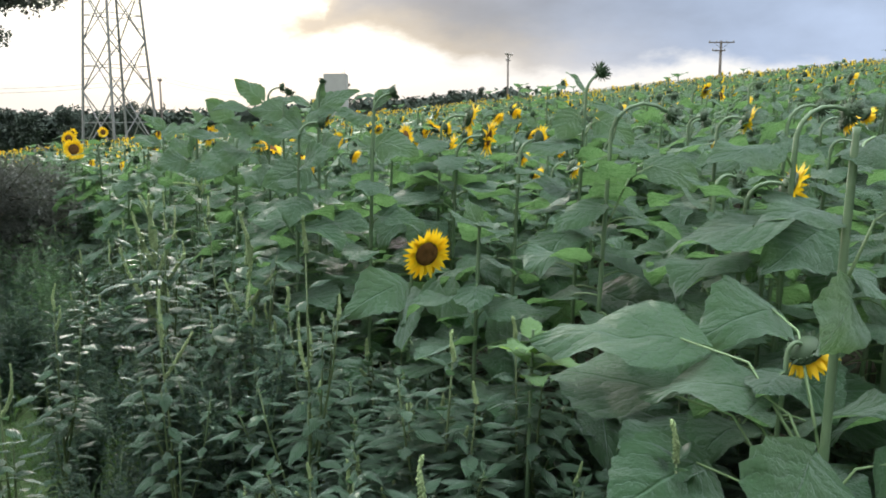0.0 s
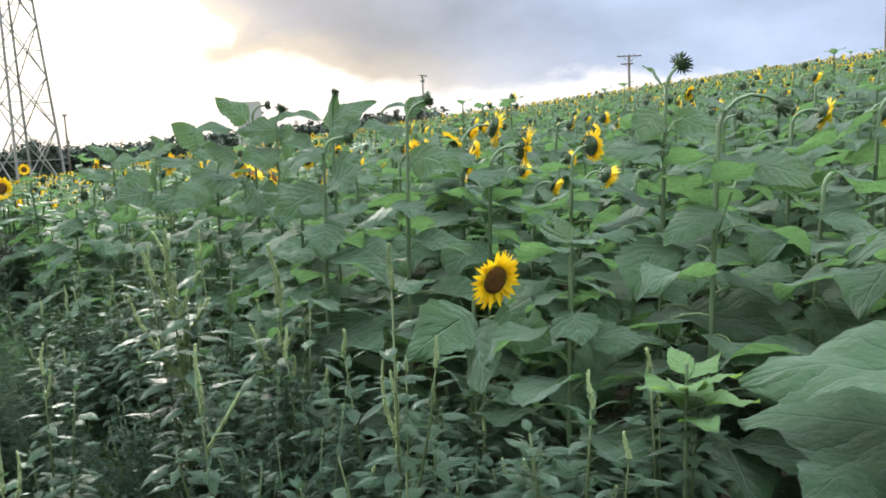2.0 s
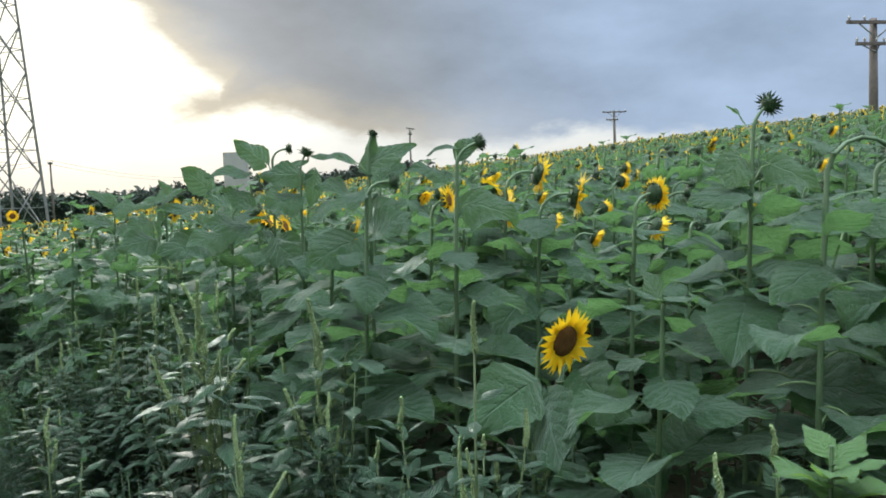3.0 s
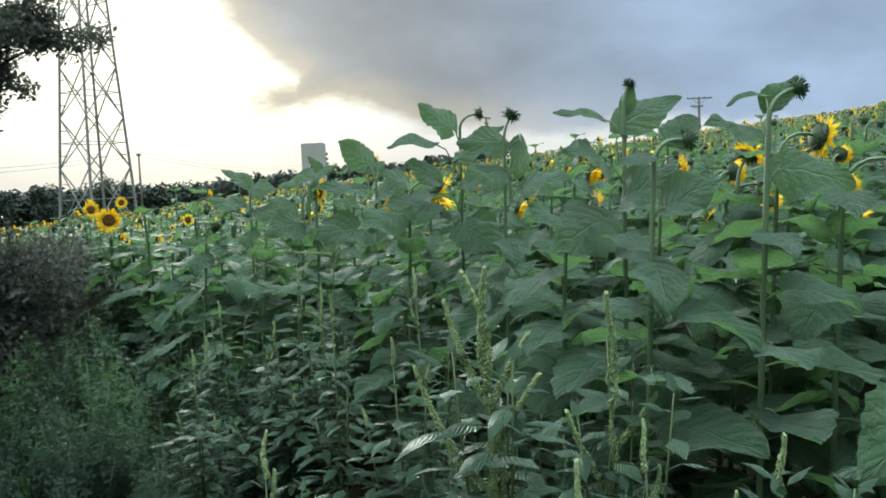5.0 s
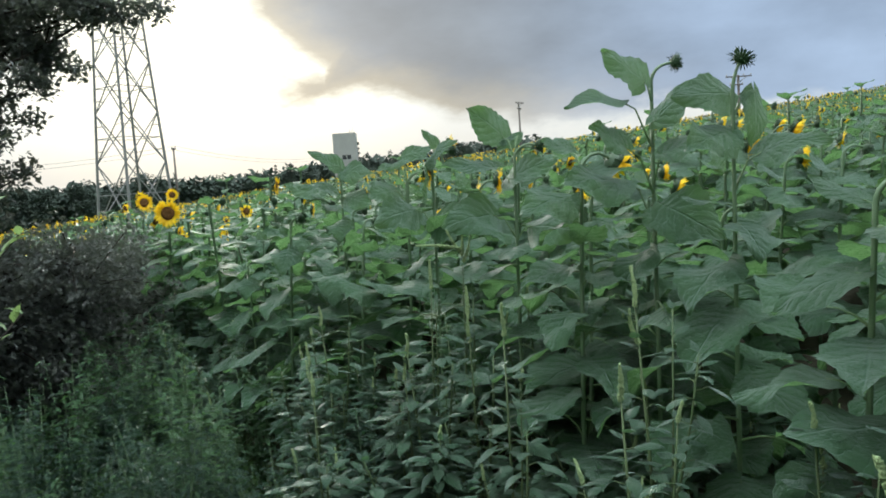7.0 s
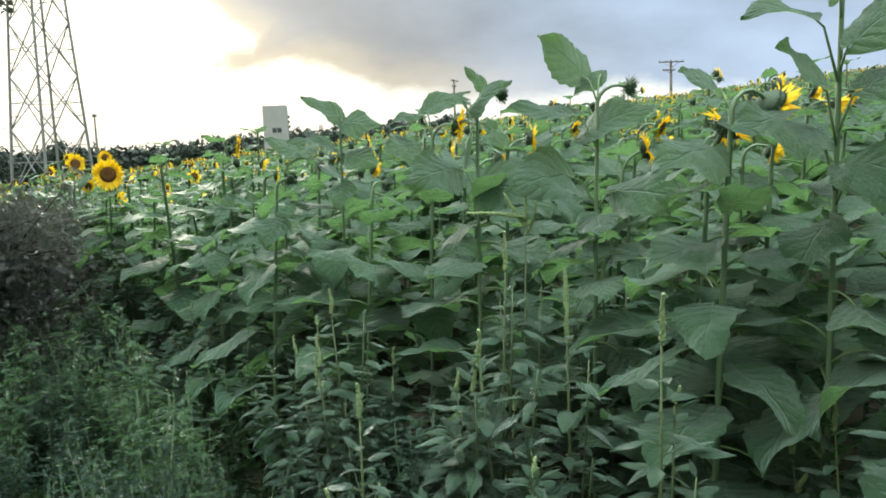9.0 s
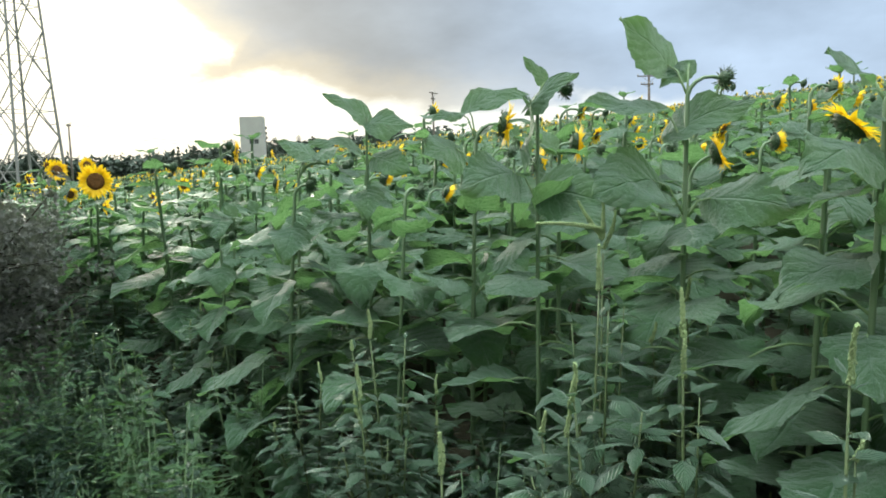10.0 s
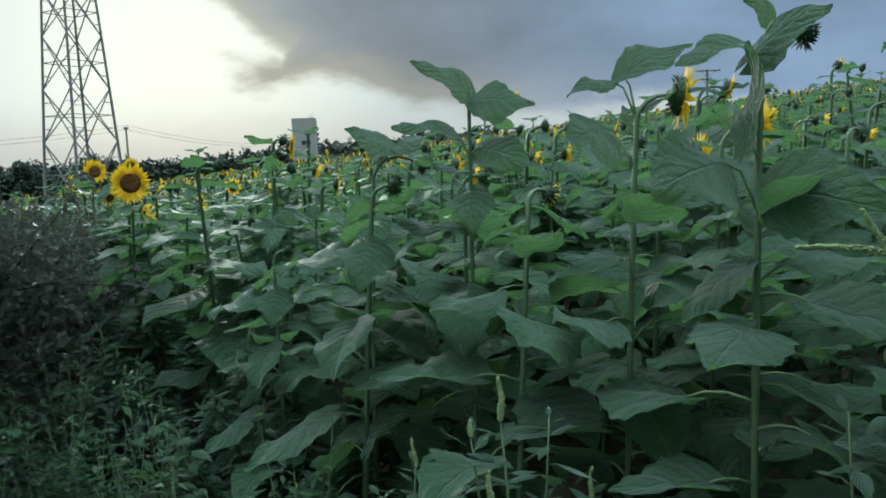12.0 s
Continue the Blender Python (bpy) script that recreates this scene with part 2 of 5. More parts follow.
def ground_material():
    """Bare soil under the crop, trodden grass outside it, with a ragged border."""
    k = Mat("field_ground", 0.95, 0.15)
    t = k.t
    sp = t.nodes.new("ShaderNodeSeparateXYZ")
    t.links.new(k.geo.outputs["Position"], sp.inputs[0])
    n1 = noise_node(t, k.geo.outputs["Position"], 1.3, 5)
    n2 = noise_node(t, k.geo.outputs["Position"], 16, 4)
    into = math_node(t, "ADD", math_node(t, "MULTIPLY", sp.outputs[0], EDGE.x), math_node(t, "MULTIPLY", sp.outputs[1], EDGE.y))
    into = math_node(t, "ADD", math_node(t, "SUBTRACT", into, EDGE_AT), math_node(t, "MULTIPLY", math_node(t, "SUBTRACT", n1, 0.5), 1.5))
    soil = mix_node(t, n2, (0.026, 0.023, 0.016), (0.062, 0.055, 0.036))
    turf = mix_node(t, n2, (0.028, 0.050, 0.018), (0.070, 0.100, 0.038))
    k.colour(mix_node(t, step_node(t, into, -0.5, 0.3), turf, soil))
    k.bump(math_node(t, "ADD", n1, n2), 0.8, 0.03)
    return k.m


M_GROUND = ground_material()
GX, GY = 0.098, 0.019


def ground_z(x, y):
    """The field climbs to the right; past its crest it falls away again."""
    r = math.hypot(x, y)
    k = min(1.0, 78.0 / max(r, 1e-6))
    z = (GX * x + GY * y) * k
    if r > 78:
        z -= 0.035 * min(r - 78, 120) if z > 0 else 0.022 * min(r - 78, 150)
    return z


def mesh_object(name, verts, faces, mats, parent=None, label="", uv=None, slots=None, smooth=True):
    me = bpy.data.meshes.new(name)
    me.from_pydata([tuple(v) for v in verts], [], [tuple(f) for f in faces])
    for m in mats if isinstance(mats, (list, tuple)) else [mats]:
        me.materials.append(m)
    if slots is not None:
        me.polygons.foreach_set("material_index", slots)
    if uv is not None:
        lay = me.uv_layers.new(name="UVMap")
        idx = np.empty(len(me.loops), dtype=np.int32)
        me.loops.foreach_get("vertex_index", idx)
        lay.data.foreach_set("uv", np.asarray(uv, dtype=np.float32)[idx].ravel())
    if smooth:
        me.polygons.foreach_set("use_smooth", [True] * len(me.polygons))
    me.update()
    ob = new(name, me)
    if parent is not None:
        ob.parent = parent
    if label:
        tagged(ob, label)
    return ob


class Geo:
    """Collects verts, faces, uvs and material slots of one mesh."""

    def __init__(self):
        self.v, self.f, self.uv, self.s = [], [], [], []

    def add(self, verts, faces, uv=None, slot=0):
        o = len(self.v)
        self.v += [tuple(p) for p in verts]
        self.f += [tuple(i + o for i in q) for q in faces]
        self.uv += list(uv) if uv is not None else [(0.2, 0.2)] * len(verts)
        self.s += [slot] * len(faces)

    def join(self, other, m, slot=None):
        self.add([m @ Vector(p) for p in other.v], other.f, other.uv)
        self.s[len(self.s) - len(other.f):] = other.s if slot is None else [slot] * len(other.f)

    def make(self, name, mats, parent=None, label="", smooth=True):
        return mesh_object(name, self.v, self.f, mats, parent, label, self.uv, self.s, smooth)


def tube(points, radii, sides=6):
    """Verts and faces of a round bar along points."""
    pts = [Vector(p) for p in points]
    vs, fs = [], []
    for i, p in enumerate(pts):
        d = (pts[min(i + 1, len(pts) - 1)] - pts[max(i - 1, 0)]).normalized()
        a = d.orthogonal().normalized() if i == 0 else (side - d * side.dot(d)).normalized()
        side = a
        b = d.cross(a)
        for k in range(sides):
            w = 2 * math.pi * k / sides
            vs.append(p + (a * math.cos(w) + b * math.sin(w)) * radii[i])
    for i in range(len(pts) - 1):
        for k in range(sides):
            q = (k + 1) % sides
            fs.append((i * sides + k, i * sides + q, (i + 1) * sides + q, (i + 1) * sides + k))
    fs.append(tuple(reversed(range(sides))))
    fs.append(tuple(range((len(pts) - 1) * sides, len(pts) * sides)))
    return vs, fs


def box(lo, hi):
    (a, b, c), (d, e, f) = lo, hi
    v = [(a, b, c), (d, b, c), (d, e, c), (a, e, c), (a, b, f), (d, b, f), (d, e, f), (a, e, f)]
    return v, [(0, 3, 2, 1), (4, 5, 6, 7), (0, 1, 5, 4), (1, 2, 6, 5), (2, 3, 7, 6), (3, 0, 4, 7)]


g = Geo()
rings = [0, 1.5, 3, 5, 8, 12, 18, 26, 38, 54, 70, 78, 90, 110, 150, 220, 400, 900, 2500]
SEG = 72
g.v.append((0, 0, 0))
for r in rings[1:]:
    for k in range(SEG):
        a = 2 * math.pi * k / SEG
        x, y = r * math.sin(a), r * math.cos(a)
        g.v.append((x, y, ground_z(x, y) + (0.03 * noise.noise((x * 0.9, y * 0.9, 0)) if r < 60 else 0)))
g.f += [(0, 1 + (k + 1) % SEG, 1 + k) for k in range(SEG)]
for i in range(len(rings) - 2):
    for k in range(SEG):
        a, b = 1 + i * SEG + k, 1 + i * SEG + (k + 1) % SEG
        g.f.append((a, b, b + SEG, a + SEG))
g.uv, g.s = [(0, 0)] * len(g.v), [0] * (SEG * 11) + [1] * (len(g.f) - SEG * 11)
tagged(g.make("ground", [M_GROUND, M_MEADOW]), "dark field soil under the crop and weeds", "ground", kind="structure")



def tri_mesh(name, v, f, u, s, mats, parent=None):
    """A smooth triangle mesh out of arrays: vertices, triangles, uv and material slots."""
    me = bpy.data.meshes.new(name)
    me.vertices.add(len(v))
    me.vertices.foreach_set("co", v.astype(np.float32).ravel())
    me.loops.add(f.size)
    me.loops.foreach_set("vertex_index", f.astype(np.int32).ravel())
    me.polygons.add(len(f))
    me.polygons.foreach_set("loop_start", np.arange(0, f.size, 3, dtype=np.int32))
    for m in mats:
        me.materials.append(m)
    me.attributes.new("material_index", "INT", "FACE").data.foreach_set("value", s.astype(np.int32))
    me.attributes.new("UVMap", "FLOAT2", "CORNER").data.foreach_set("vector", u[f.ravel()].astype(np.float32).ravel())
    me.update(calc_edges=True)
    me.shade_smooth()
    ob = new(name, me)
    if parent is not None:
        ob.parent = parent
    return ob


class LeafCloud:
    """Gathers clumps of small folded leaves and makes one mesh of them."""

    def __init__(self, seed):
        self.r, self.parts = np.random.RandomState(seed), []

    def clump(self, centre, spread, count, size, squash=1.0):
        r = self.r
        d = r.normal(size=(count, 3)) * (1, 1, squash)
        d *= (spread * np.sqrt(r.random_sample(count)) / np.maximum(1e-6, np.linalg.norm(d, axis=1)))[:, None]
        a, b, c = np.radians(r.uniform(-70, 70, count)), np.radians(r.uniform(-50, 50, count)), r.uniform(0, 2 * np.pi, count)
        leaf = np.array(((0, 0, 0), (0.28, 0.45, 0.1), (0, 1, 0), (-0.28, 0.45, 0.1)))
        p = leaf[None] * (size * r.uniform(0.6, 1.3, count))[:, None, None]
        x, y, z = p[..., 0], p[..., 1], p[..., 2]
        ca, sa, cb, sb, cc, sc = (q[:, None] for q in (np.cos(a), np.sin(a), np.cos(b), np.sin(b), np.cos(c), np.sin(c)))
        y, z = ca * y - sa * z, sa * y + ca * z
        x, z = cb * x + sb * z, cb * z - sb * x
        x, y = cc * x - sc * y, sc * x + cc * y
        self.parts.append(np.stack((x, y, z), axis=-1) + d[:, None] + np.array(centre, dtype=float))

    def make(self, name, mat, parent=None):
        v = np.concatenate(self.parts).reshape(-1, 3)
        n = len(v) // 4
        f = (np.array(((0, 1, 2), (0, 2, 3)))[None] + 4 * np.arange(n)[:, None, None]).reshape(-1, 3)
        u = np.tile(np.array(((0.5, 0), (1, 0.5), (0.5, 1), (0, 0.5))), (n, 1))
        return tri_mesh(name, v, f, u, np.zeros(len(f), dtype=int), [mat], parent)


# ---- plants: blades, heads, stems ----


def blade(length, width, nu=4, nv=9, droop=0.6, fold=0.25, wave=0.05, saw=0.05, heart=0.22, pitch=0.0, phase=0.0, start=(0, 0, 0), twist=0.0):
    """A leaf blade that grows along +y from start, heart-shaped and toothed, bending down by droop radians."""
    g = Geo()
    mid, ang, p = [], pitch, Vector(start)
    for j in range(nv + 1):
        mid.append((p.copy(), ang))
        ang = pitch - droop * ((j + 1) / nv) ** 1.2
        p = p + Vector((0, math.cos(ang), math.sin(ang))) * length / nv
    vs, uv = [], []
    for j in range(nv + 1):
        v = j / nv
        s = (1 - v) ** 0.85 * (1 - (1 - v) ** 5) * 1.3 if v < 1 else 0.0
        c, a = mid[j]
        nrm = Vector((0, -math.sin(a), math.cos(a)))
        fwd = Vector((0, math.cos(a), math.sin(a)))
        for i in range(-nu, nu + 1):
            u = i / nu
            k = 1 + (saw * (1 if j % 2 else -1) if abs(i) == nu else 0)
            if nu > 3:
                k *= 1 + 0.16 * noise.noise((v * 3.5 + phase, 3.0 if u > 0 else -3.0, phase))
            x = 0.5 * width * u * s * k
            z = fold * abs(x) + wave * width * u * u * math.sin(v * 8 + phase + (1.3 if u > 0 else 0)) + twist * x * v
            if nu > 3:
                z += 0.05 * length * noise.noise((x / length * 4.5, v * 5 + phase, phase)) * min(1, 4 * v) + 0.004 * length * math.cos(5.5 * math.pi * (v - 0.75 * abs(u) * 0.5)) * abs(u)
            q = c + Vector((1, 0, 0)) * x + nrm * z - fwd * length * heart * abs(u) ** 1.3 * (1 - v) ** 3
            vs.append(q)
            uv.append((0.5 + 0.5 * u, v))
    n = 2 * nu + 1
    fs = [(j * n + i, j * n + i + 1, (j + 1) * n + i + 1, (j + 1) * n + i) for j in range(nv) for i in range(n - 1)]
    g.add(vs, fs, uv)
    return g


def leaf_geo(rng, length=1.0, detail=2, droop=None, pitch=None, petiole=None, width=None):
    """A leaf with its stalk; unit length unless given. Slot 0: blade, 1: stalk."""
    g = Geo()
    pl = (0.62 if petiole is None else petiole) * length * rng.uniform(0.8, 1.15)
    rise = rng.uniform(0.35, 0.9)
    pts = [(0, pl * t * math.cos(rise), pl * (t * math.sin(rise) - 0.4 * t * t)) for t in (0, 0.35, 0.7, 1.0)]
    if detail == 0:
        pts = [pts[0], pts[-1]]
    g.add(*tube(pts, [0.019 * length, 0.014 * length, 0.012 * length, 0.011 * length][:len(pts)], (3, 4, 6)[detail]), slot=1)
    b = blade(length, length * (rng.uniform(0.95, 1.2) if width is None else width), (1, 2, 5)[detail], (3, 5, 14)[detail],
              rng.uniform(0.15, 0.75) if droop is None else droop, rng.uniform(-0.2, 0.25), rng.uniform(0.04, 0.10), 0.06, 0.22,
              rng.uniform(-0.15, 0.25) if pitch is None else pitch, rng.uniform(0, 6), pts[-1], rng.uniform(-0.3, 0.3))
    g.join(b, Matrix.Identity(4))
    return g


def petal_ring(rng, count, r0, length, width, lift, layers=2):
    """Ray petals that face +z."""
    g = Geo()
    for lay in range(layers):
        for k in range(count):
            a = 2 * math.pi * (k + 0.5 * lay + rng.uniform(-0.3, 0.3)) / count
            ln, el = length * rng.uniform(0.8, 1.12), lift + 0.25 * lay + rng.uniform(-0.25, 0.3)
            b = blade(ln, width * rng.uniform(0.85, 1.2), 1, 4, rng.uniform(-0.3, 0.7), 0.3, 0.03, 0, 0.0, el, rng.uniform(0, 6))
            g.join(b, Matrix.Rotation(a, 4, "Z") @ pose(0, r0 * 0.92, 0))
    return g


def dome(radius, height, rings=5, seg=18, dip=0.0):
    vs, fs = [(0, 0, height - dip)], []
    for i in range(1, rings + 1):
        a = 0.5 * math.pi * i / rings
        for k in range(seg):
            w = 2 * math.pi * k / seg
            r = radius * math.sin(a)
            vs.append((r * math.cos(w), r * math.sin(w), height * math.cos(a) - dip * max(0, 1 - (r / radius) * 1.6)))
    fs += [(0, 1 + k, 1 + (k + 1) % seg) for k in range(seg)]
    for i in range(rings - 1):
        for k in range(seg):
            a, b = 1 + i * seg + k, 1 + i * seg + (k + 1) % seg
            fs.append((a, a + seg, b + seg, b))
    return vs, fs


def bract_ring(rng, count, r0, length, width, lift, z=0.0):
    g = Geo()
    for k in range(count):
        a = 2 * math.pi * (k + rng.uniform(-0.3, 0.3)) / count
        b = blade(length * rng.uniform(0.75, 1.25), width, 1, 3, rng.uniform(-0.5, 0.5), 0.4, 0.03, 0, 0.0, lift + rng.uniform(-0.3, 0.3))
        g.join(b, Matrix.Rotation(a, 4, "Z") @ pose(0, r0, z))
    return g


def head_geos(kind, size, rng, detail=2):
    """The pieces of a flower head that faces +z, with its neck at -z: (name, geo, material)."""
    r = size / 2
    back, out = Geo(), []
    seg = (6, 8, 16)[detail]
    if kind in ("flower", "cup"):
        lift = 0.16 if kind == "flower" else 0.85
        v, f = dome(0.55 * r, 0.34 * r, (2, 3, 4)[detail], seg)
        back.add([(x, y, -z) for x, y, z in v], [tuple(reversed(q)) for q in f])
        for row in range((0, 1, 2)[detail]):
            back.join(bract_ring(rng, (8, 12, 22)[detail], 0.42 * r, 0.25 * r, 0.16 * r, -0.25 - 0.4 * row, -0.08 * r - 0.1 * r * row), Matrix.Identity(4))
        disc, ring = Geo(), petal_ring(rng, (9, 14, 23)[detail], 0.44 * r, 0.60 * r, (0.46, 0.32, 0.23)[detail] * r, lift, (1, 1, 2)[detail])
        disc.add(*dome((0.34, 0.42, 0.47)[detail] * r, 0.13 * r, (2, 3, 6)[detail], seg, 0.05 * r))
        out = [("ray_petals", ring, M_PETAL), ("seed_disc", disc, M_DISC)]
    else:
        v, f = dome(0.62 * r, 0.55 * r, (2, 3, 4)[detail], seg)
        back.add([(x, y, -z * 0.8) for x, y, z in v], [tuple(reversed(q)) for q in f])
        back.add([(x, y, z * 0.8) for x, y, z in v], f)
        if detail == 2:
            for row in range(2):
                back.join(bract_ring(rng, 13, 0.45 * r, 0.5 * r, 0.18 * r, -0.55 + 0.35 * row, -0.26 * r + 0.1 * r * row), Matrix.Identity(4))
        for row in range((1, 2, 4)[detail]):
            back.join(bract_ring(rng, (9, 11, 17)[detail], 0.52 * r, (0.62 - 0.04 * row) * r, 0.20 * r, 0.25 + 0.32 * row - 0.4 * (row == 3), -0.1 * r + 0.1 * r * row), Matrix.Identity(4))
    return back, out


def stem_points(height, lean, az, face, neck, nod, n=9):
    """The line of a stem: nearly straight, leaning, with a neck that bends over towards face (degrees)."""
    pts = []
    for i in range(n):
        t = i / (n - 1)
        pts.append(Vector((math.sin(radians(az)) * lean * t ** 1.5, math.cos(radians(az)) * lean * t ** 1.5, (height - neck * 0.55) * t)))
    d = Vector((math.sin(radians(face)), math.cos(radians(face)), 0))
    p, steps = pts[-1].copy(), 5
    for k in range(1, steps + 1):
        e = radians(90 - (90 - nod) * min(1, k / steps * 1.05))
        p = p + (d * math.cos(e) + Vector((0, 0, 1)) * math.sin(e)) * neck / steps
        pts.append(p.copy())
    return pts, d


LEAF_RNG = random.Random(5)
LEAVES = []           # shared leaf meshes, of unit length: middle and lower leaves, then small upper ones
for k in range(9):
    LEAVES.append(leaf_geo(LEAF_RNG))
for k in range(5):
    LEAVES.append(leaf_geo(LEAF_RNG, droop=LEAF_RNG.uniform(0.1, 0.8), pitch=LEAF_RNG.uniform(-0.2, 0.5), petiole=0.3, width=LEAF_RNG.uniform(0.9, 1.15)))
for k in range(4):
    LEAVES.append(leaf_geo(LEAF_RNG, droop=0.35, pitch=0.1, petiole=0.2, width=0.85))
LEAF_MESHES = []
for k, geo in enumerate(LEAVES):
    ob = geo.make("leaf", [M_FRESH if k > 13 else M_LEAF, M_PETIOLE])
    LEAF_MESHES.append(ob.data)
    bpy.data.objects.remove(ob)


def child(name, data, parent, m):
    ob = new(name, data)
    ob.parent = parent
    ob.matrix_local = m
    return ob


def leaf_plan(rng, height, count, low, big):
    """Heights, turns, lengths and tilts of a plant's leaves."""
    plan = []
    for k in range(count):
        t = k / max(1, count - 1)
        z = low + (height - low) * t ** 0.85
        f = math.sin(math.pi * (0.3 + 0.53 * t)) ** 0.8
        plan.append((z, k * 137.5 + rng.uniform(-25, 25), big * f * rng.uniform(0.85, 1.15), -15 * (1 - t) + rng.uniform(-16, 12), t > 0.8))
    return plan


def at_height(pts, z):
    for a, b in zip(pts, pts[1:]):
        if b.z >= z > a.z - 1e-6:
            return a.lerp(b, (z - a.z) / max(1e-6, b.z - a.z))
    return pts[-1]


def head_pose(pts, d, face, nod):
    aim = (d * math.cos(radians(nod)) + Vector((0, 0, 1)) * math.sin(radians(nod))).normalized()
    return Matrix.Translation(pts[-1] + aim * 0.01) @ aim.to_track_quat("Z", "Y").to_matrix().to_4x4()


TO_PATH = Vector((-0.2, -0.98, 0.0))


def own_leaf(root, pts, start, tip, ratio, show, rng):
    """A leaf from start to tip on an arched stalk; show: degrees by which its face leans towards the path."""
    m = (tip - start).normalized()
    up = Vector((0, 0, 1))
    n0 = (up - m * m.dot(up)).normalized()
    side = TO_PATH - m * m.dot(TO_PATH)
    side = (side - n0 * n0.dot(side)).normalized()
    n = n0 * math.cos(radians(show)) + side * math.sin(radians(show))
    x = m.cross(n)
    turn = Matrix((x, m, n)).transposed().to_4x4()
    length = (tip - start).length * 1.06
    node = at_height(pts[:9], 9)
    for drop in (0.03, 0.06, 0.1, 0.15, 0.2):
        node = at_height(pts[:9], start.z - drop)
        if math.hypot(start.x - node.x, start.y - node.y) < drop * 1.2:
            break
    mid_p = node.lerp(start, 0.5) + Vector((0, 0, 0.24 * (start - node).length))
    place = Matrix.Translation(start) @ turn @ Matrix.Scale(length, 4)
    back = place.inverted()
    g = Geo()
    line = [back @ p for p in (node, node.lerp(mid_p, 0.6), mid_p, mid_p.lerp(start, 0.6), start)]
    g.add(*tube(line, [r / length for r in (0.0036, 0.0030, 0.0026, 0.0024, 0.0022)], 6), slot=1)
    droop = rng.uniform(0.35, 0.75)
    b = blade(1.0, 1.15 * max(0.62, ratio), 5, 16, droop, rng.uniform(-0.2, 0.15), rng.uniform(0.05, 0.1), 0.05, 0.2, droop * 0.45, rng.uniform(0, 6), (0, 0, 0), rng.uniform(-0.25, 0.25))
    g.join(b, Matrix.Identity(4))
    ob = g.make("leaf", [M_LEAF, M_PETIOLE], root)
    ob.matrix_local = place


def sunflower(x, y, height, kind, size, face, nod, label, seed, neck=0.12, lean=0.05, lean_az=90.0, leaves=19, big=0.235, low=0.3, extra=(), crown=True, own=(), clear=0.07, thick=0.0095):
    """One plant with stem, leaves and head. extra: leaves of its own (z, turn, length, tilt, variant); own: leaves from a place to a tip, in the world."""
    rng = random.Random(seed)
    root = new("sunflower")
    tagged(root, label, "sunflower", "sunflowers of the field")
    pts, d = stem_points(height, lean, lean_az, face, neck, nod)
    g = Geo()
    n = len(pts)
    g.add(*tube(pts, [thick * (1 - 0.58 * i / n) + (0.0022 if i == n - 1 else 0) for i in range(n)], 9))
    g.make("stem", M_STALK, root)
    for z, turn, length, tilt, top in leaf_plan(rng, height - clear, leaves, low, big):
        mesh = LEAF_MESHES[rng.randrange(9, 14) if top else rng.randrange(9)]
        p = at_height(pts[:9], z)
        child("leaf", mesh, root, Matrix.Translation(p) @ pose(0, 0, 0, tilt, rng.uniform(-14, 14), -turn) @ Matrix.Scale(length, 4))
    for z, turn, length, tilt, which, *roll in extra:
        child("leaf", LEAF_MESHES[which], root, Matrix.Translation(at_height(pts[:9], z)) @ pose(0, 0, 0, tilt, roll[0] if roll else 0, -turn) @ Matrix.Scale(length, 4))
    foot = Vector((x, y, ground_z(x, y)))
    for start, tip, ratio, show in own:
        own_leaf(root, pts, Vector(start) - foot, Vector(tip) - foot, ratio, show, rng)
    if not kind and crown:
        for k in range(4):
            child("leaf", LEAF_MESHES[9 + (seed + k) % 5], root, Matrix.Translation(pts[-1]) @ pose(0, 0, 0, rng.uniform(5, 40), rng.uniform(-15, 15), 90 * k + rng.uniform(-30, 30)) @ Matrix.Scale(rng.uniform(0.07, 0.13), 4))
    if kind:
        back, pieces = head_geos(kind, size, rng)
        hp = head_pose(pts, d, face, nod)
        head = back.make("flower_head" if kind in ("flower", "cup") else "bud", M_BRACT, root)
        head.matrix_local = hp
        for name, geo, mat in pieces:
            geo.make(name, mat, head)
    root.location = (x, y, ground_z(x, y))
    return root


def sunflower_lod(kind, height, size, face, nod, rng, detail, leaves, big, low, neck=0.1):
    """A plant as one Geo for the far field. Slots: leaf, stalk, bract, petal, disc."""
    g = Geo()
    pts, d = stem_points(height, rng.uniform(0, 0.1), rng.uniform(0, 360), face, neck, nod, 4)
    pts = [p for i, p in enumerate(pts) if p.z > low - 0.5 or i == len(pts) - 1]
    g.add(*tube(pts, [0.011 - 0.004 * i / len(pts) for i in range(len(pts))], 4 if detail else 3), slot=1)
    for z, turn, length, tilt, top in leaf_plan(rng, height - (0.04 if detail else 0.15), leaves, low, big):
        lg = leaf_geo(rng, 1.0, detail, rng.uniform(0.05, 0.45), rng.uniform(-0.15, 0.15), 0.3 if top else 0.45, 0.9 if top else 1.15)
        g.join(lg, Matrix.Translation(at_height(pts, z)) @ pose(0, 0, 0, tilt, 0, -turn) @ Matrix.Scale(length, 4))
    if not kind:
        for k in range(3):
            g.join(leaf_geo(rng, 1.0, detail, 0.3, 0.2, 0.2, 0.9), Matrix.Translation(pts[-1]) @ pose(0, 0, 0, 15, 0, 120 * k) @ Matrix.Scale(0.12, 4))
    if kind:
        back, pieces = head_geos(kind, size, rng, detail)
        m = head_pose(pts, d, face, nod)
        g.join(back, m, 2)
        for name, geo, mat in pieces:
            g.join(geo, m, 3 if mat is M_PETAL else 4)
    return g


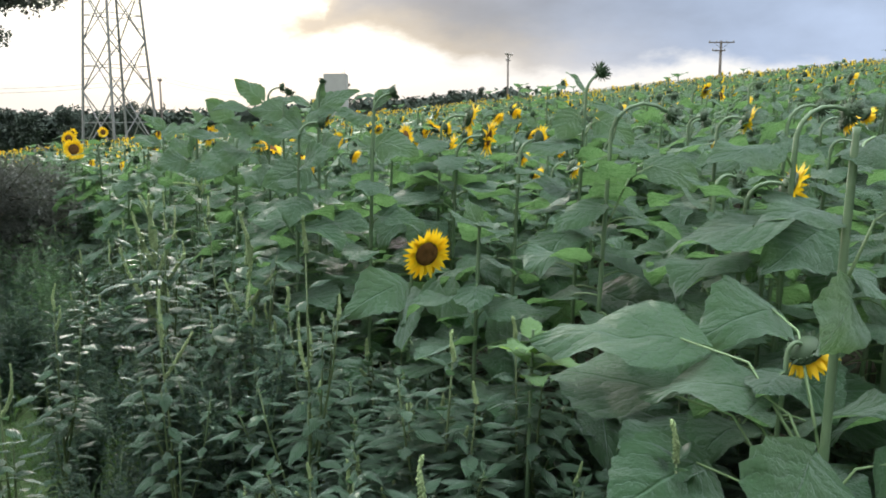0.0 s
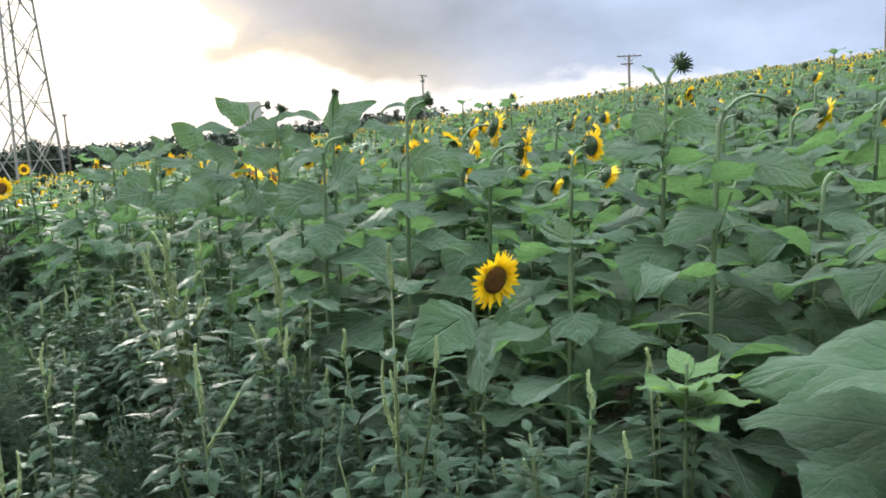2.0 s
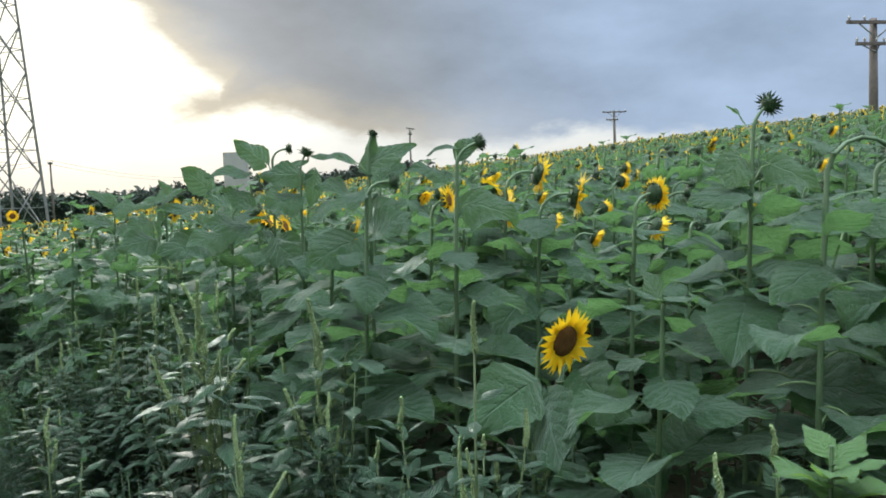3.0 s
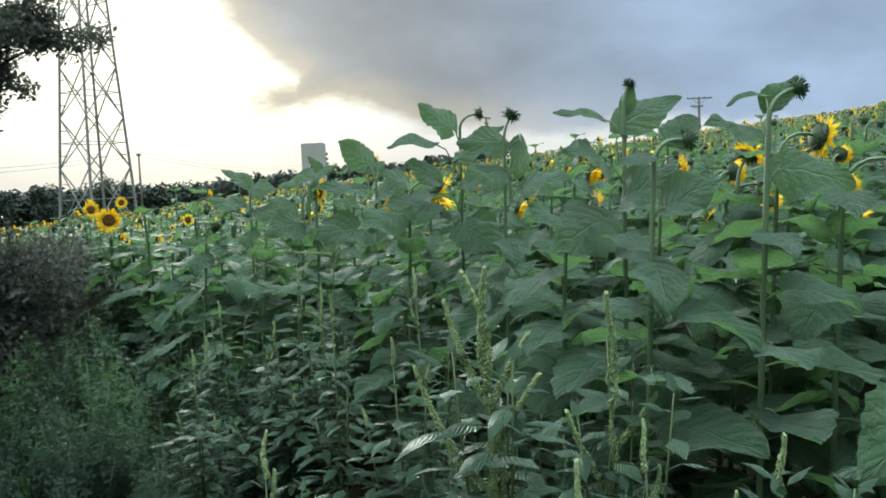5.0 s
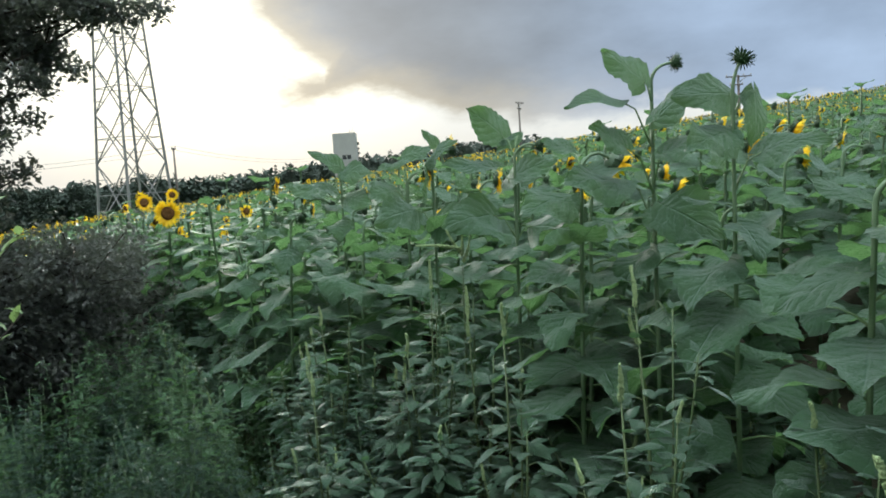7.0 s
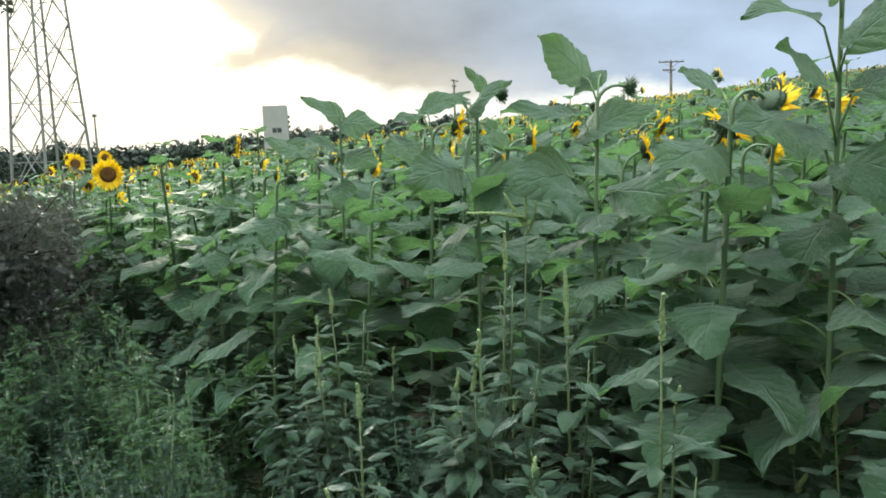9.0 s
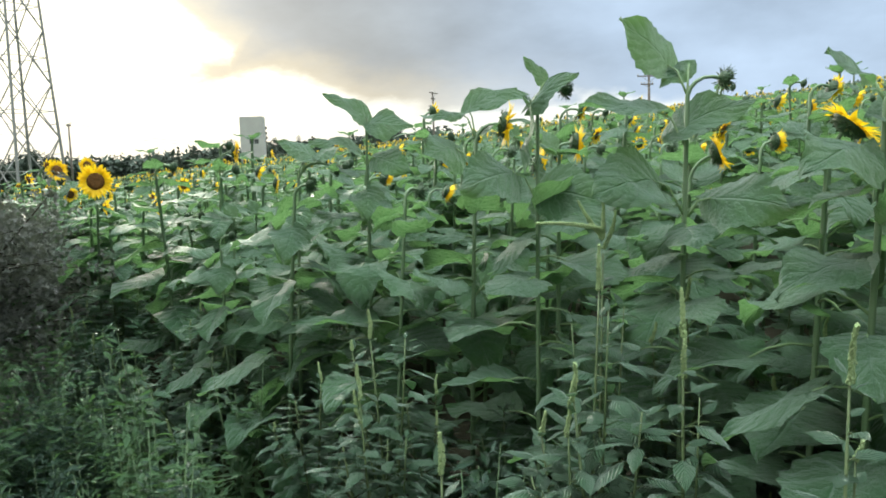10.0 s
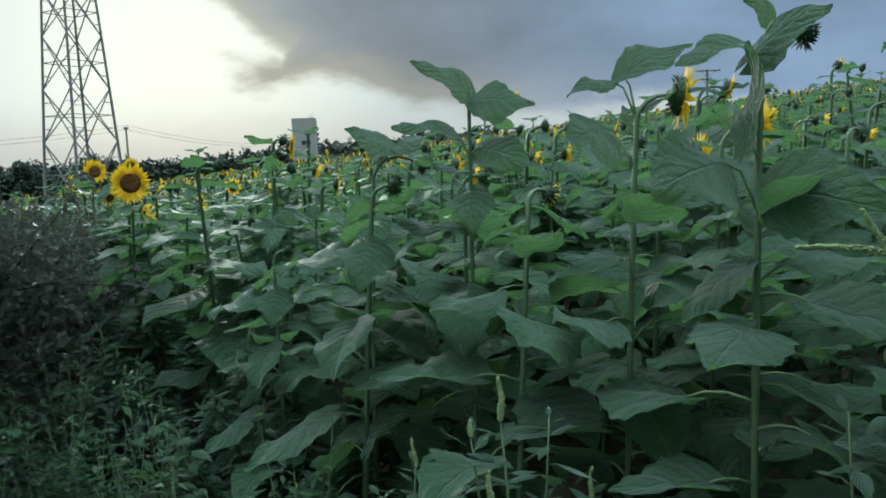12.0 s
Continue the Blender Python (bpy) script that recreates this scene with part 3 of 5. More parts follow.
def scatter_mesh(name, items, mats, label, category):
    """One object out of many placed copies: items are (geo arrays, matrix)."""
    vs, fs, us, ss, o = [], [], [], [], 0
    for (v, f, u, s), m in items:
        a = np.array(m)
        vs.append(v @ a[:3, :3].T + a[:3, 3])
        fs.append(f + o)
        us.append(u)
        ss.append(s)
        o += len(v)
    ob = tri_mesh(name, np.concatenate(vs), np.concatenate(fs), np.concatenate(us), np.concatenate(ss), mats)
    return tagged(ob, label, category, kind="stuff")


def arrays(geo):
    """A Geo as triangle arrays."""
    f, s = [], []
    for q, k in zip(geo.f, geo.s):
        for i in range(1, len(q) - 1):
            f.append((q[0], q[i], q[i + 1]))
            s.append(k)
    return np.array(geo.v, dtype=float), np.array(f), np.array(geo.uv, dtype=float), np.array(s)


# ---- the sunflowers along the edge, each in its place ----
# head place, kind, head size, face, nod, label, then stem options
def hero(hx, hy, hz, kind, size, face, nod, label, seed, neck=0.12, **more):
    """A sunflower whose head is at (hx, hy, hz)."""
    d = neck * 0.62
    lean, laz = more.get("lean", 0.05), more.get("lean_az", 90.0)
    bx = hx - math.sin(radians(face)) * d - math.sin(radians(laz)) * lean
    by = hy - math.cos(radians(face)) * d - math.cos(radians(laz)) * lean
    h = hz - ground_z(bx, by) + (0.0 if nod >= 0 else 0.02)
    size *= 0.75 if kind == "bud" else 1.0
    return sunflower(bx, by, h, kind, size, face, nod, label, seed, neck, **more)


OPEN = "tall sunflower with an open yellow head among broad green leaves"
BUD = "tall sunflower with a spiky green unopened bud on its stem"
taken = []


def grow(*args, **more):
    ob = hero(*args, **more)
    taken.append((ob.location.x, ob.location.y))


# the low flower over the weeds and the round ones at the far corner
grow(-0.075, 2.79, 1.15, "flower", 0.19, 150, -14, "low sunflower with a ragged yellow head over the weeds", 11, leaves=6, big=0.22, low=0.45, neck=0.12, clear=0.3,
     own=(((-0.16, 2.76, 1.04), (-0.34, 2.68, 0.95), 0.9, 45), ((-0.02, 2.74, 1.05), (0.06, 2.62, 0.93), 0.9, 60), ((-0.12, 2.72, 1.0), (-0.13, 2.58, 0.86), 1.0, 60)))
grow(-3.81, 8.40, 1.34, "flower", 0.235, 168, 4, "sunflower with a round yellow head facing the path", 12, neck=0.06)
grow(-4.62, 10.05, 1.42, "flower", 0.19, 140, 5, OPEN, 31, neck=0.06)
grow(-4.58, 10.20, 1.22, "flower", 0.14, 140, 0, OPEN, 32, neck=0.06)
grow(-4.95, 11.9, 1.48, "flower", 0.17, 175, 0, OPEN, 33, neck=0.06)

# buds on tall stems beside the start of the walk
grow(0.645, 2.48, 1.67, "bud", 0.10, 85, -28, BUD, 13, neck=0.22, clear=0.2, own=(((0.56, 2.52, 1.62), (0.44, 2.45, 1.64), 0.6, 25), ((0.66, 2.55, 1.46), (0.80, 2.5, 1.40), 0.9, 40)))
grow(0.53, 2.77, 1.735, "bud", 0.10, 80, 35, BUD, 14, neck=0.08, clear=0.2, thick=0.0085,
     own=(((0.48, 2.79, 1.70), (0.42, 2.78, 1.76), 0.6, 40), ((0.45, 2.78, 1.62), (0.38, 2.72, 1.54), 0.9, 50), ((0.53, 2.76, 1.60), (0.63, 2.70, 1.53), 0.9, 50), ((0.44, 2.74, 1.52), (0.27, 2.70, 1.50), 0.8, 20)))
grow(-0.89, 4.45, 1.785, "bud", 0.08, 85, 5, BUD, 15, neck=0.09, lean=0.02, clear=0.4, thick=0.0085,
     own=(((-0.98, 4.40, 1.73), (-1.10, 4.38, 1.82), 0.95, 60), ((-1.06, 4.38, 1.68), (-1.22, 4.33, 1.67), 0.7, 25), ((-0.95, 4.38, 1.62), (-0.79, 4.39, 1.73), 0.6, 35), ((-1.05, 4.36, 1.54), (-1.16, 4.31, 1.60), 1.1, 50),
          ((-0.93, 4.37, 1.52), (-0.77, 4.30, 1.56), 0.8, 30), ((-1.06, 4.36, 1.44), (-1.25, 4.30, 1.45), 0.9, 30), ((-0.94, 4.35, 1.36), (-0.82, 4.22, 1.27), 0.9, 55)))
grow(-0.76, 4.16, 1.71, "bud", 0.095, 75, 60, BUD, 16, neck=0.08, lean=0.02, clear=0.35, thick=0.008,
     own=(((-0.81, 4.16, 1.66), (-0.97, 4.12, 1.66), 0.8, 55), ((-0.75, 4.15, 1.66), (-0.77, 4.12, 1.52), 0.6, 60), ((-0.83, 4.14, 1.56), (-0.96, 4.05, 1.52), 0.9, 40), ((-0.74, 4.14, 1.5), (-0.60, 4.05, 1.52), 0.9, 35)))
grow(-0.51, 3.55, 1.745, "bud", 0.055, 60, 60, BUD, 17, neck=0.05, lean=0.02, clear=0.4, thick=0.009,
     own=(((-0.60, 3.55, 1.68), (-0.73, 3.53, 1.70), 0.6, 20), ((-0.54, 3.55, 1.66), (-0.37, 3.57, 1.73), 0.7, 45), ((-0.53, 3.54, 1.70), (-0.51, 3.54, 1.775), 0.6, 60), ((-0.59, 3.53, 1.55), (-0.72, 3.46, 1.60), 0.95, 40), ((-0.55, 3.52, 1.45), (-0.42, 3.45, 1.54), 0.95, 45),
          ((-0.61, 3.52, 1.40), (-0.76, 3.42, 1.33), 0.95, 45)))
grow(-0.21, 3.22, 1.70, "bud", 0.08, 80, 15, BUD, 18, neck=0.10, clear=0.3,
     own=(((-0.27, 3.24, 1.70), (-0.36, 3.24, 1.68), 0.6, 15), ((-0.29, 3.24, 1.62), (-0.44, 3.20, 1.63), 0.7, 25), ((-0.26, 3.24, 1.67), (-0.19, 3.24, 1.74), 0.8, 50), ((-0.24, 3.22, 1.52), (-0.10, 3.15, 1.47), 0.95, 45)))
grow(-0.50, 3.19, 1.586, "bud", 0.085, 80, -5, BUD, 46, neck=0.10, clear=0.25, thick=0.0085,
     own=(((-0.52, 3.20, 1.60), (-0.43, 3.24, 1.65), 0.8, 40), ((-0.57, 3.18, 1.56), (-0.66, 3.14, 1.54), 0.75, 25), ((-0.54, 3.16, 1.44), (-0.42, 3.10, 1.50), 0.9, 45)))

# open heads among them
grow(0.09, 3.75, 1.63, "flower", 0.16, 85, -18, OPEN, 19, neck=0.16)
grow(0.155, 3.46, 1.535, "flower", 0.18, 105, -12, OPEN, 20, neck=0.16)
grow(0.0, 3.94, 1.47, "flower", 0.17, 95, -10, OPEN, 21, neck=0.15)
grow(-0.03, 3.89, 1.535, "flower", 0.12, 80, 50, OPEN, 34, neck=0.08)
grow(0.36, 3.21, 1.53, "flower", 0.13, 70, 0, OPEN, 47, neck=0.1)
grow(-0.204, 4.10, 1.52, "flower", 0.13, 120, 10, OPEN, 36, neck=0.1)
grow(-0.62, 3.68, 1.42, "flower", 0.13, 90, -10, OPEN, 35, neck=0.1)
grow(-1.01, 4.85, 1.41, "flower", 0.16, 110, 50, OPEN, 22, neck=0.10)
grow(-1.45, 6.36, 1.36, "flower", 0.17, 88, -5, OPEN, 23, neck=0.13)
grow(-1.07, 4.57, 1.545, "flower", 0.16, 70, -42, "sunflower whose nodding yellow head turns away from the path", 37, neck=0.14, clear=0.25,
     own=(((-1.17, 4.60, 1.54), (-1.27, 4.55, 1.58), 0.9, 40), ((-1.14, 4.56, 1.46), (-0.98, 4.46, 1.47), 0.9, 25), ((-1.2, 4.55, 1.4), (-1.36, 4.46, 1.36), 0.95, 40)))

# plants near the end of the walk
grow(-1.575, 5.43, 1.585, "bud", 0.088, 85, -5, BUD, 24, neck=0.10, lean=0.02, clear=0.3, thick=0.0085,
     own=(((-1.61, 5.44, 1.62), (-1.67, 5.44, 1.69), 0.62, 60), ((-1.66, 5.42, 1.55), (-1.53, 5.38, 1.64), 0.62, 40), ((-1.67, 5.41, 1.39), (-1.68, 5.37, 1.57), 0.62, 75), ((-1.68, 5.43, 1.58), (-1.81, 5.38, 1.54), 0.6, 25),
          ((-1.72, 5.40, 1.36), (-1.88, 5.30, 1.32), 1.0, 45), ((-1.62, 5.40, 1.30), (-1.48, 5.28, 1.27), 1.0, 50)))
grow(-1.245, 5.10, 1.585, "bud", 0.095, 95, -12, BUD, 25, neck=0.11, lean=0.03, clear=0.35, thick=0.009,
     own=(((-1.35, 5.15, 1.63), (-1.48, 5.13, 1.74), 0.9, 65), ((-1.29, 5.15, 1.63), (-1.38, 5.12, 1.57), 0.62, 50), ((-1.34, 5.13, 1.46), (-1.15, 5.07, 1.53), 0.75, 40), ((-1.39, 5.13, 1.51), (-1.60, 5.08, 1.52), 0.62, 25),
          ((-1.41, 5.1, 1.33), (-1.60, 5.0, 1.30), 1.0, 50), ((-1.26, 5.08, 1.28), (-1.10, 4.96, 1.25), 1.0, 45)))
grow(-1.69, 5.80, 1.51, "flower", 0.17, 100, -10, OPEN, 26, neck=0.12, clear=0.25,
     own=(((-1.78, 5.86, 1.57), (-1.61, 5.88, 1.64), 0.6, 35), ((-1.81, 5.86, 1.56), (-1.92, 5.84, 1.53), 0.62, 30), ((-1.83, 5.85, 1.44), (-1.94, 5.74, 1.42), 1.2, 55), ((-1.75, 5.84, 1.49), (-1.57, 5.79, 1.52), 0.6, 10)))
grow(-1.0, 5.63, 1.375, "flower", 0.15, 110, 20, OPEN, 38, neck=0.12)
grow(-1.087, 5.52, 1.234, "flower", 0.12, 110, 0, OPEN, 48, neck=0.1)
grow(-1.34, 6.17, 1.44, "flower", 0.16, 95, -5, OPEN, 49, neck=0.12)
grow(-2.96, 8.40, 1.49, "flower", 0.16, 90, -5, OPEN, 27, neck=0.12)
grow(-2.12, 6.20, 1.57, None, 0.1, 80, 85, "tall leafy sunflower stem without an open head", 28, neck=0.012, lean=0.02, crown=False, clear=0.22, thick=0.008,
     own=(((-2.125, 6.20, 1.57), (-2.28, 6.18, 1.66), 0.62, 50), ((-2.11, 6.19, 1.55), (-1.96, 6.13, 1.53), 0.9, 45), ((-2.17, 6.19, 1.45), (-2.34, 6.15, 1.48), 0.7, 20), ((-2.10, 6.18, 1.42), (-1.98, 6.08, 1.37), 0.9, 50)))
grow(-2.30, 6.67, 1.43, "bud", 0.085, 85, -35, BUD, 50, neck=0.2, clear=0.2, own=(((-2.36, 6.66, 1.44), (-2.50, 6.60, 1.50), 0.9, 40), ((-2.33, 6.65, 1.44), (-2.2, 6.6, 1.48), 0.8, 30)))

# the stout plant beside the start, with broad pale leaves over the weeds
grow(0.70, 1.34, 1.56, None, 0.09, 60, 85, "stout tall sunflower stem with broad leaves", 29, neck=0.06, lean=0.03, big=0.24, leaves=5, low=0.35, clear=0.7, crown=False, thick=0.0105,
     own=(((0.72, 1.36, 1.57), (0.74, 1.22, 1.53), 1.0, 30), ((0.66, 1.36, 1.44), (0.52, 1.34, 1.43), 0.8, 15), ((0.67, 1.30, 1.31), (0.58, 1.22, 1.24), 0.95, 70), ((0.78, 1.36, 1.46), (0.95, 1.33, 1.50), 0.8, 20),
          ((0.57, 1.42, 1.11), (0.38, 1.50, 1.08), 0.95, 8), ((0.47, 1.56, 1.17), (0.20, 1.68, 1.13), 0.80, 12), ((0.70, 1.68, 1.20), (0.51, 1.60, 1.15), 0.9, 25), ((0.44, 1.60, 1.05), (0.25, 1.80, 1.02), 0.95, 14),
          ((0.46, 1.40, 0.98), (0.28, 1.30, 0.93), 1.0, 35), ((0.60, 1.26, 1.04), (0.50, 1.16, 0.93), 1.1, 45), ((0.76, 1.30, 1.02), (0.86, 1.22, 0.95), 1.0, 45)))
grow(0.85, 2.05, 1.44, "flower", 0.15, 100, -20, OPEN, 39, neck=0.12, big=0.26)
grow(0.67, 1.47, 1.18, "cup", 0.13, 70, -50, OPEN, 30, neck=0.05, thick=0.007, big=0.24, leaves=8, low=0.35)
grow(0.94, 1.96, 1.63, "bud", 0.10, 80, -15, BUD, 40, neck=0.16, clear=0.2, own=(((0.78, 1.93, 1.54), (0.60, 1.86, 1.50), 0.7, 15), ((0.74, 1.80, 1.37), (0.53, 1.92, 1.29), 0.8, 12), ((0.86, 1.85, 1.34), (0.70, 1.74, 1.27), 0.9, 35)))
grow(1.26, 2.80, 1.64, "bud", 0.10, 80, -10, BUD, 45, neck=0.14)
grow(0.24, 2.02, 1.06, None, 0.1, 80, 85, "small young sunflower with a rosette of fresh green leaves", 43, neck=0.02, big=0.10, leaves=2, low=0.5, lean=0.02, crown=False, thick=0.006,
     extra=[(0.985 - 0.012 * k, 67 * k, 0.085 + 0.008 * (k % 4) + 0.004 * k, 26 - 2 * k, 14 + k % 4) for k in range(9)])

# ---- the field behind them ----
frng = random.Random(77)
KINDS = ["cup", "bud", "flower", "bud", "bud", "cup", "bud", None]
templates = []
for k, kind in enumerate(KINDS + ["cup", "bud"]):
    h = frng.uniform(1.24, 1.46)
    label = OPEN if kind == "flower" else BUD if kind == "bud" else "sunflower with a half-open cupped yellow head" if kind == "cup" else "leafy sunflower stem without a head"
    t = sunflower(0, 0, h, kind, frng.uniform(0.12, 0.15) if kind in ("cup", "flower") else 0.07, frng.uniform(65, 115), frng.uniform(-30, 5) if kind else 85, label, 100 + k, neck=frng.uniform(0.07, 0.12), leaves=20, big=frng.uniform(0.21, 0.26))
    templates.append(t)
spots, aside = [], []
u = 0.12
along = Vector((-EDGE.y, EDGE.x))
while u < 75:
    v = -22.0 if u < 30 else -50.0
    while v < 95:
        p = EDGE * (EDGE_AT + u + frng.uniform(-0.14, 0.14)) + along * (v + frng.uniform(-0.1, 0.1))
        v += 0.33 if p.length < 8.6 else 0.46
        r, az = p.length, math.degrees(math.atan2(p.x, p.y))
        if r > 78 or r < 1.9 or frng.random() < 0.1:
            continue
        if p.y > 0.6 and -34 < az < 46:
            spots.append((r, p.x, p.y))
        elif r < 17:
            aside.append((r, p.x, p.y))
    u += 0.50 if u < 7 else 0.56
near_spots = [s for s in spots if s[0] < 8.2]
for r, x, y in near_spots:
    if min((x - a) ** 2 + (y - b) ** 2 for a, b in taken) < 0.27 ** 2:
        continue
    t = frng.choice(templates if inside(x, y) > 0.7 else [templates[i] for i in (3, 6, 7, 9, 2)])
    s = frng.uniform(0.86, 1.04) * (0.90 if inside(x, y) < 0.4 else 1.0) * (0.9 if x < -3.0 and 6.0 < y < 8.6 else 1.12 if y > 5.5 else 1.06 if y > 4.8 else 1.0)
    ob = copy_thing(t, pose(x, y, ground_z(x, y), frng.uniform(-3, 3), frng.uniform(-3, 3), frng.uniform(-28, 28)) @ Matrix.Scale(s, 4))
    ob.scale = (s, s, s)
    taken.append((x, y))
for t in templates:
    for o in (*t.children_recursive, t):
        bpy.data.objects.remove(o)
FIELD_MATS = [M_LEAF, M_STALK, M_BRACT, M_PETAL, M_DISC]
mid = [arrays(sunflower_lod(k, frng.uniform(1.24, 1.48), 0.15 if k in ("cup", "flower") else 0.09, frng.uniform(60, 110), frng.uniform(-30, 10) if k else 85, frng, 1, 18, 0.25, 0.4)) for k in KINDS * 2]
far = [arrays(sunflower_lod(k, frng.uniform(1.3, 1.5), 0.18 if k in ("cup", "flower") else 0.09, frng.uniform(70, 130), frng.uniform(-15, 25), frng, 0, 14, 0.27, 0.75)) for k in KINDS + KINDS]


def placed(sets, lo, hi, where):
    out = []
    for r, x, y in where:
        if lo <= r < hi:
            s = frng.uniform(0.86, 1.13) * (1.06 if r < 15 and x < 2 else 1.0)
            out.append((frng.choice(sets), pose(x, y, ground_z(x, y), frng.uniform(-4, 4), frng.uniform(-4, 4), frng.uniform(-30, 30)) @ Matrix.Scale(s, 4)))
    return out


scatter_mesh("sunflower_field", placed(mid, 8.2, 24, spots) + placed(far, 0, 17, aside), FIELD_MATS, "dense rows of sunflowers with yellow heads and buds", "sunflowers")
scatter_mesh("far_sunflower_field", placed(far, 24, 78, spots), FIELD_MATS, "far sunflowers climbing to the crest of the hill", "sunflowers")

# ---- far things: pylon, poles, building, trees ----


def bar(g, a, b, r, sides=4):
    g.add(*tube([a, b], [r, r], sides))


def pylon(x, y, turn):
    """A lattice tower of four legs with crossed braces, two belts in each panel."""
    root = tagged(new("lattice_pylon"), "tall galvanised steel lattice power pylon beyond the field", "pylon")
    z0 = ground_z(x, y)
    half = lambda z: 0.5 * (5.63 - 0.096 * z)
    corner = [(-1, -1), (1, -1), (1, 1), (-1, 1)]
    at = lambda k, z: Vector((corner[k % 4][0] * half(z), corner[k % 4][1] * half(z), z))
    top = 34.0
    for k in range(4):
        g = Geo()
        g.add(*tube([at(k, z0 - 0.3), at(k, 12), at(k, top)], [0.16, 0.14, 0.10], 4))
        g.make("leg", M_STEEL, root, smooth=False)
    nodes = [z0 + 0.2, 5.15, 10.65, 16.15, 21.0, 25.5, 29.8, top]
    for lo, hi in zip(nodes, nodes[1:]):
        m = 0.5 * (lo + hi)
        for k in range(4):
            g = Geo()
            bar(g, at(k, lo), at(k + 1, hi), 0.072)
            bar(g, at(k + 1, lo), at(k, hi), 0.072)
            bar(g, at(k, m), at(k + 1, m), 0.055)
            for a, b in ((k, k + 1), (k + 1, k)):
                mid_x = at(a, lo).lerp(at(b, hi), 0.25)
                bar(g, at(a, 0.75 * lo + 0.25 * hi), mid_x, 0.035)
                bar(g, at(a, 0.25 * lo + 0.75 * hi), at(a, hi).lerp(at(b, lo), 0.25), 0.035)
            g.make("brace", M_STEEL, root, smooth=False)
    root.matrix_world = pose(x, y, 0, 0, 0, turn)


pylon(-36.5, 92.3, 57)


def utility_pole(x, y, top, turn, span, label, low_arm=True, thick=0.15):
    root = tagged(new("utility_pole"), label, "utility pole")
    g = Geo()
    z0 = ground_z(x, y) - 0.5
    g.add(*tube([(0, 0, z0), (0, 0, 0.5 * (z0 + top)), (0, 0, top)], [thick * 1.15, thick, thick * 0.8], 10))
    g.make("pole", M_POLE, root)
    for drop, ln in ((0.12, span), (0.95, span * 0.5))[:2 if low_arm else 1]:
        g = Geo()
        sh = 0 if drop < 0.5 else span * 0.1
        g.add(*box((-ln / 2 - sh, -thick * 1.4, top - drop - 0.12), (ln / 2 - sh, -thick * 0.7, top - drop)))
        arm = g.make("crossarm", M_POLE, root, smooth=False)
        for k in (-0.46, -0.2, 0.2, 0.46):
            q = Geo()
            q.add(*tube([(k * ln - sh, -thick, top - drop), (k * ln - sh, -thick, top - drop + 0.1), (k * ln - sh, -thick, top - drop + 0.18)], [0.03, 0.06, 0.035], 6))
            q.make("insulator", M_CONCRETE, arm)
        for s in (-1, 1):
            q = Geo()
            bar(q, (s * ln * 0.3 - sh, -thick, top - drop - 0.1), (0, -thick, top - drop - 0.1 - ln * 0.22), 0.03)
            q.make("brace", M_STEEL, arm)
    root.matrix_world = pose(x, y, 0, 0, 0, turn)
    return root


utility_pole(9.55, 121.0, 11.35, 60, 2.6, "wooden utility pole with crossarm on the far slope")
utility_pole(29.2, 87.0, 9.75, 0, 2.7, "wooden utility pole with long crossarm behind the hill crest")
utility_pole(20.4, 30.7, 7.7, 4, 2.6, "near wooden utility pole with two crossarms on the hill", True, 0.17)
utility_pole(-32.1, 93.5, 6.6, 20, 0.5, "plain wooden pole beside the steel pylon", False, 0.12)


def wire(a, b, sag, name="power_line"):
    g = Geo()
    pts = [Vector(a).lerp(Vector(b), t / 12) - Vector((0, 0, sag * 4 * (t / 12) * (1 - t / 12))) for t in range(13)]
    g.add(*tube(pts, [0.02] * 13, 4))
    return tagged(g.make(name, M_WIRE), "thin dark overhead wire sagging between poles", "wire", "overhead wires")


for dz in (0.0, -0.45):
    wire((-32.1, 93.5, 6.8 + dz), (-24.7, 172.6, 7.3 + dz), 1.3)
    wire((-32.1, 93.5, 6.8 + dz), (-60, 84, 5.6 + dz), 0.8)


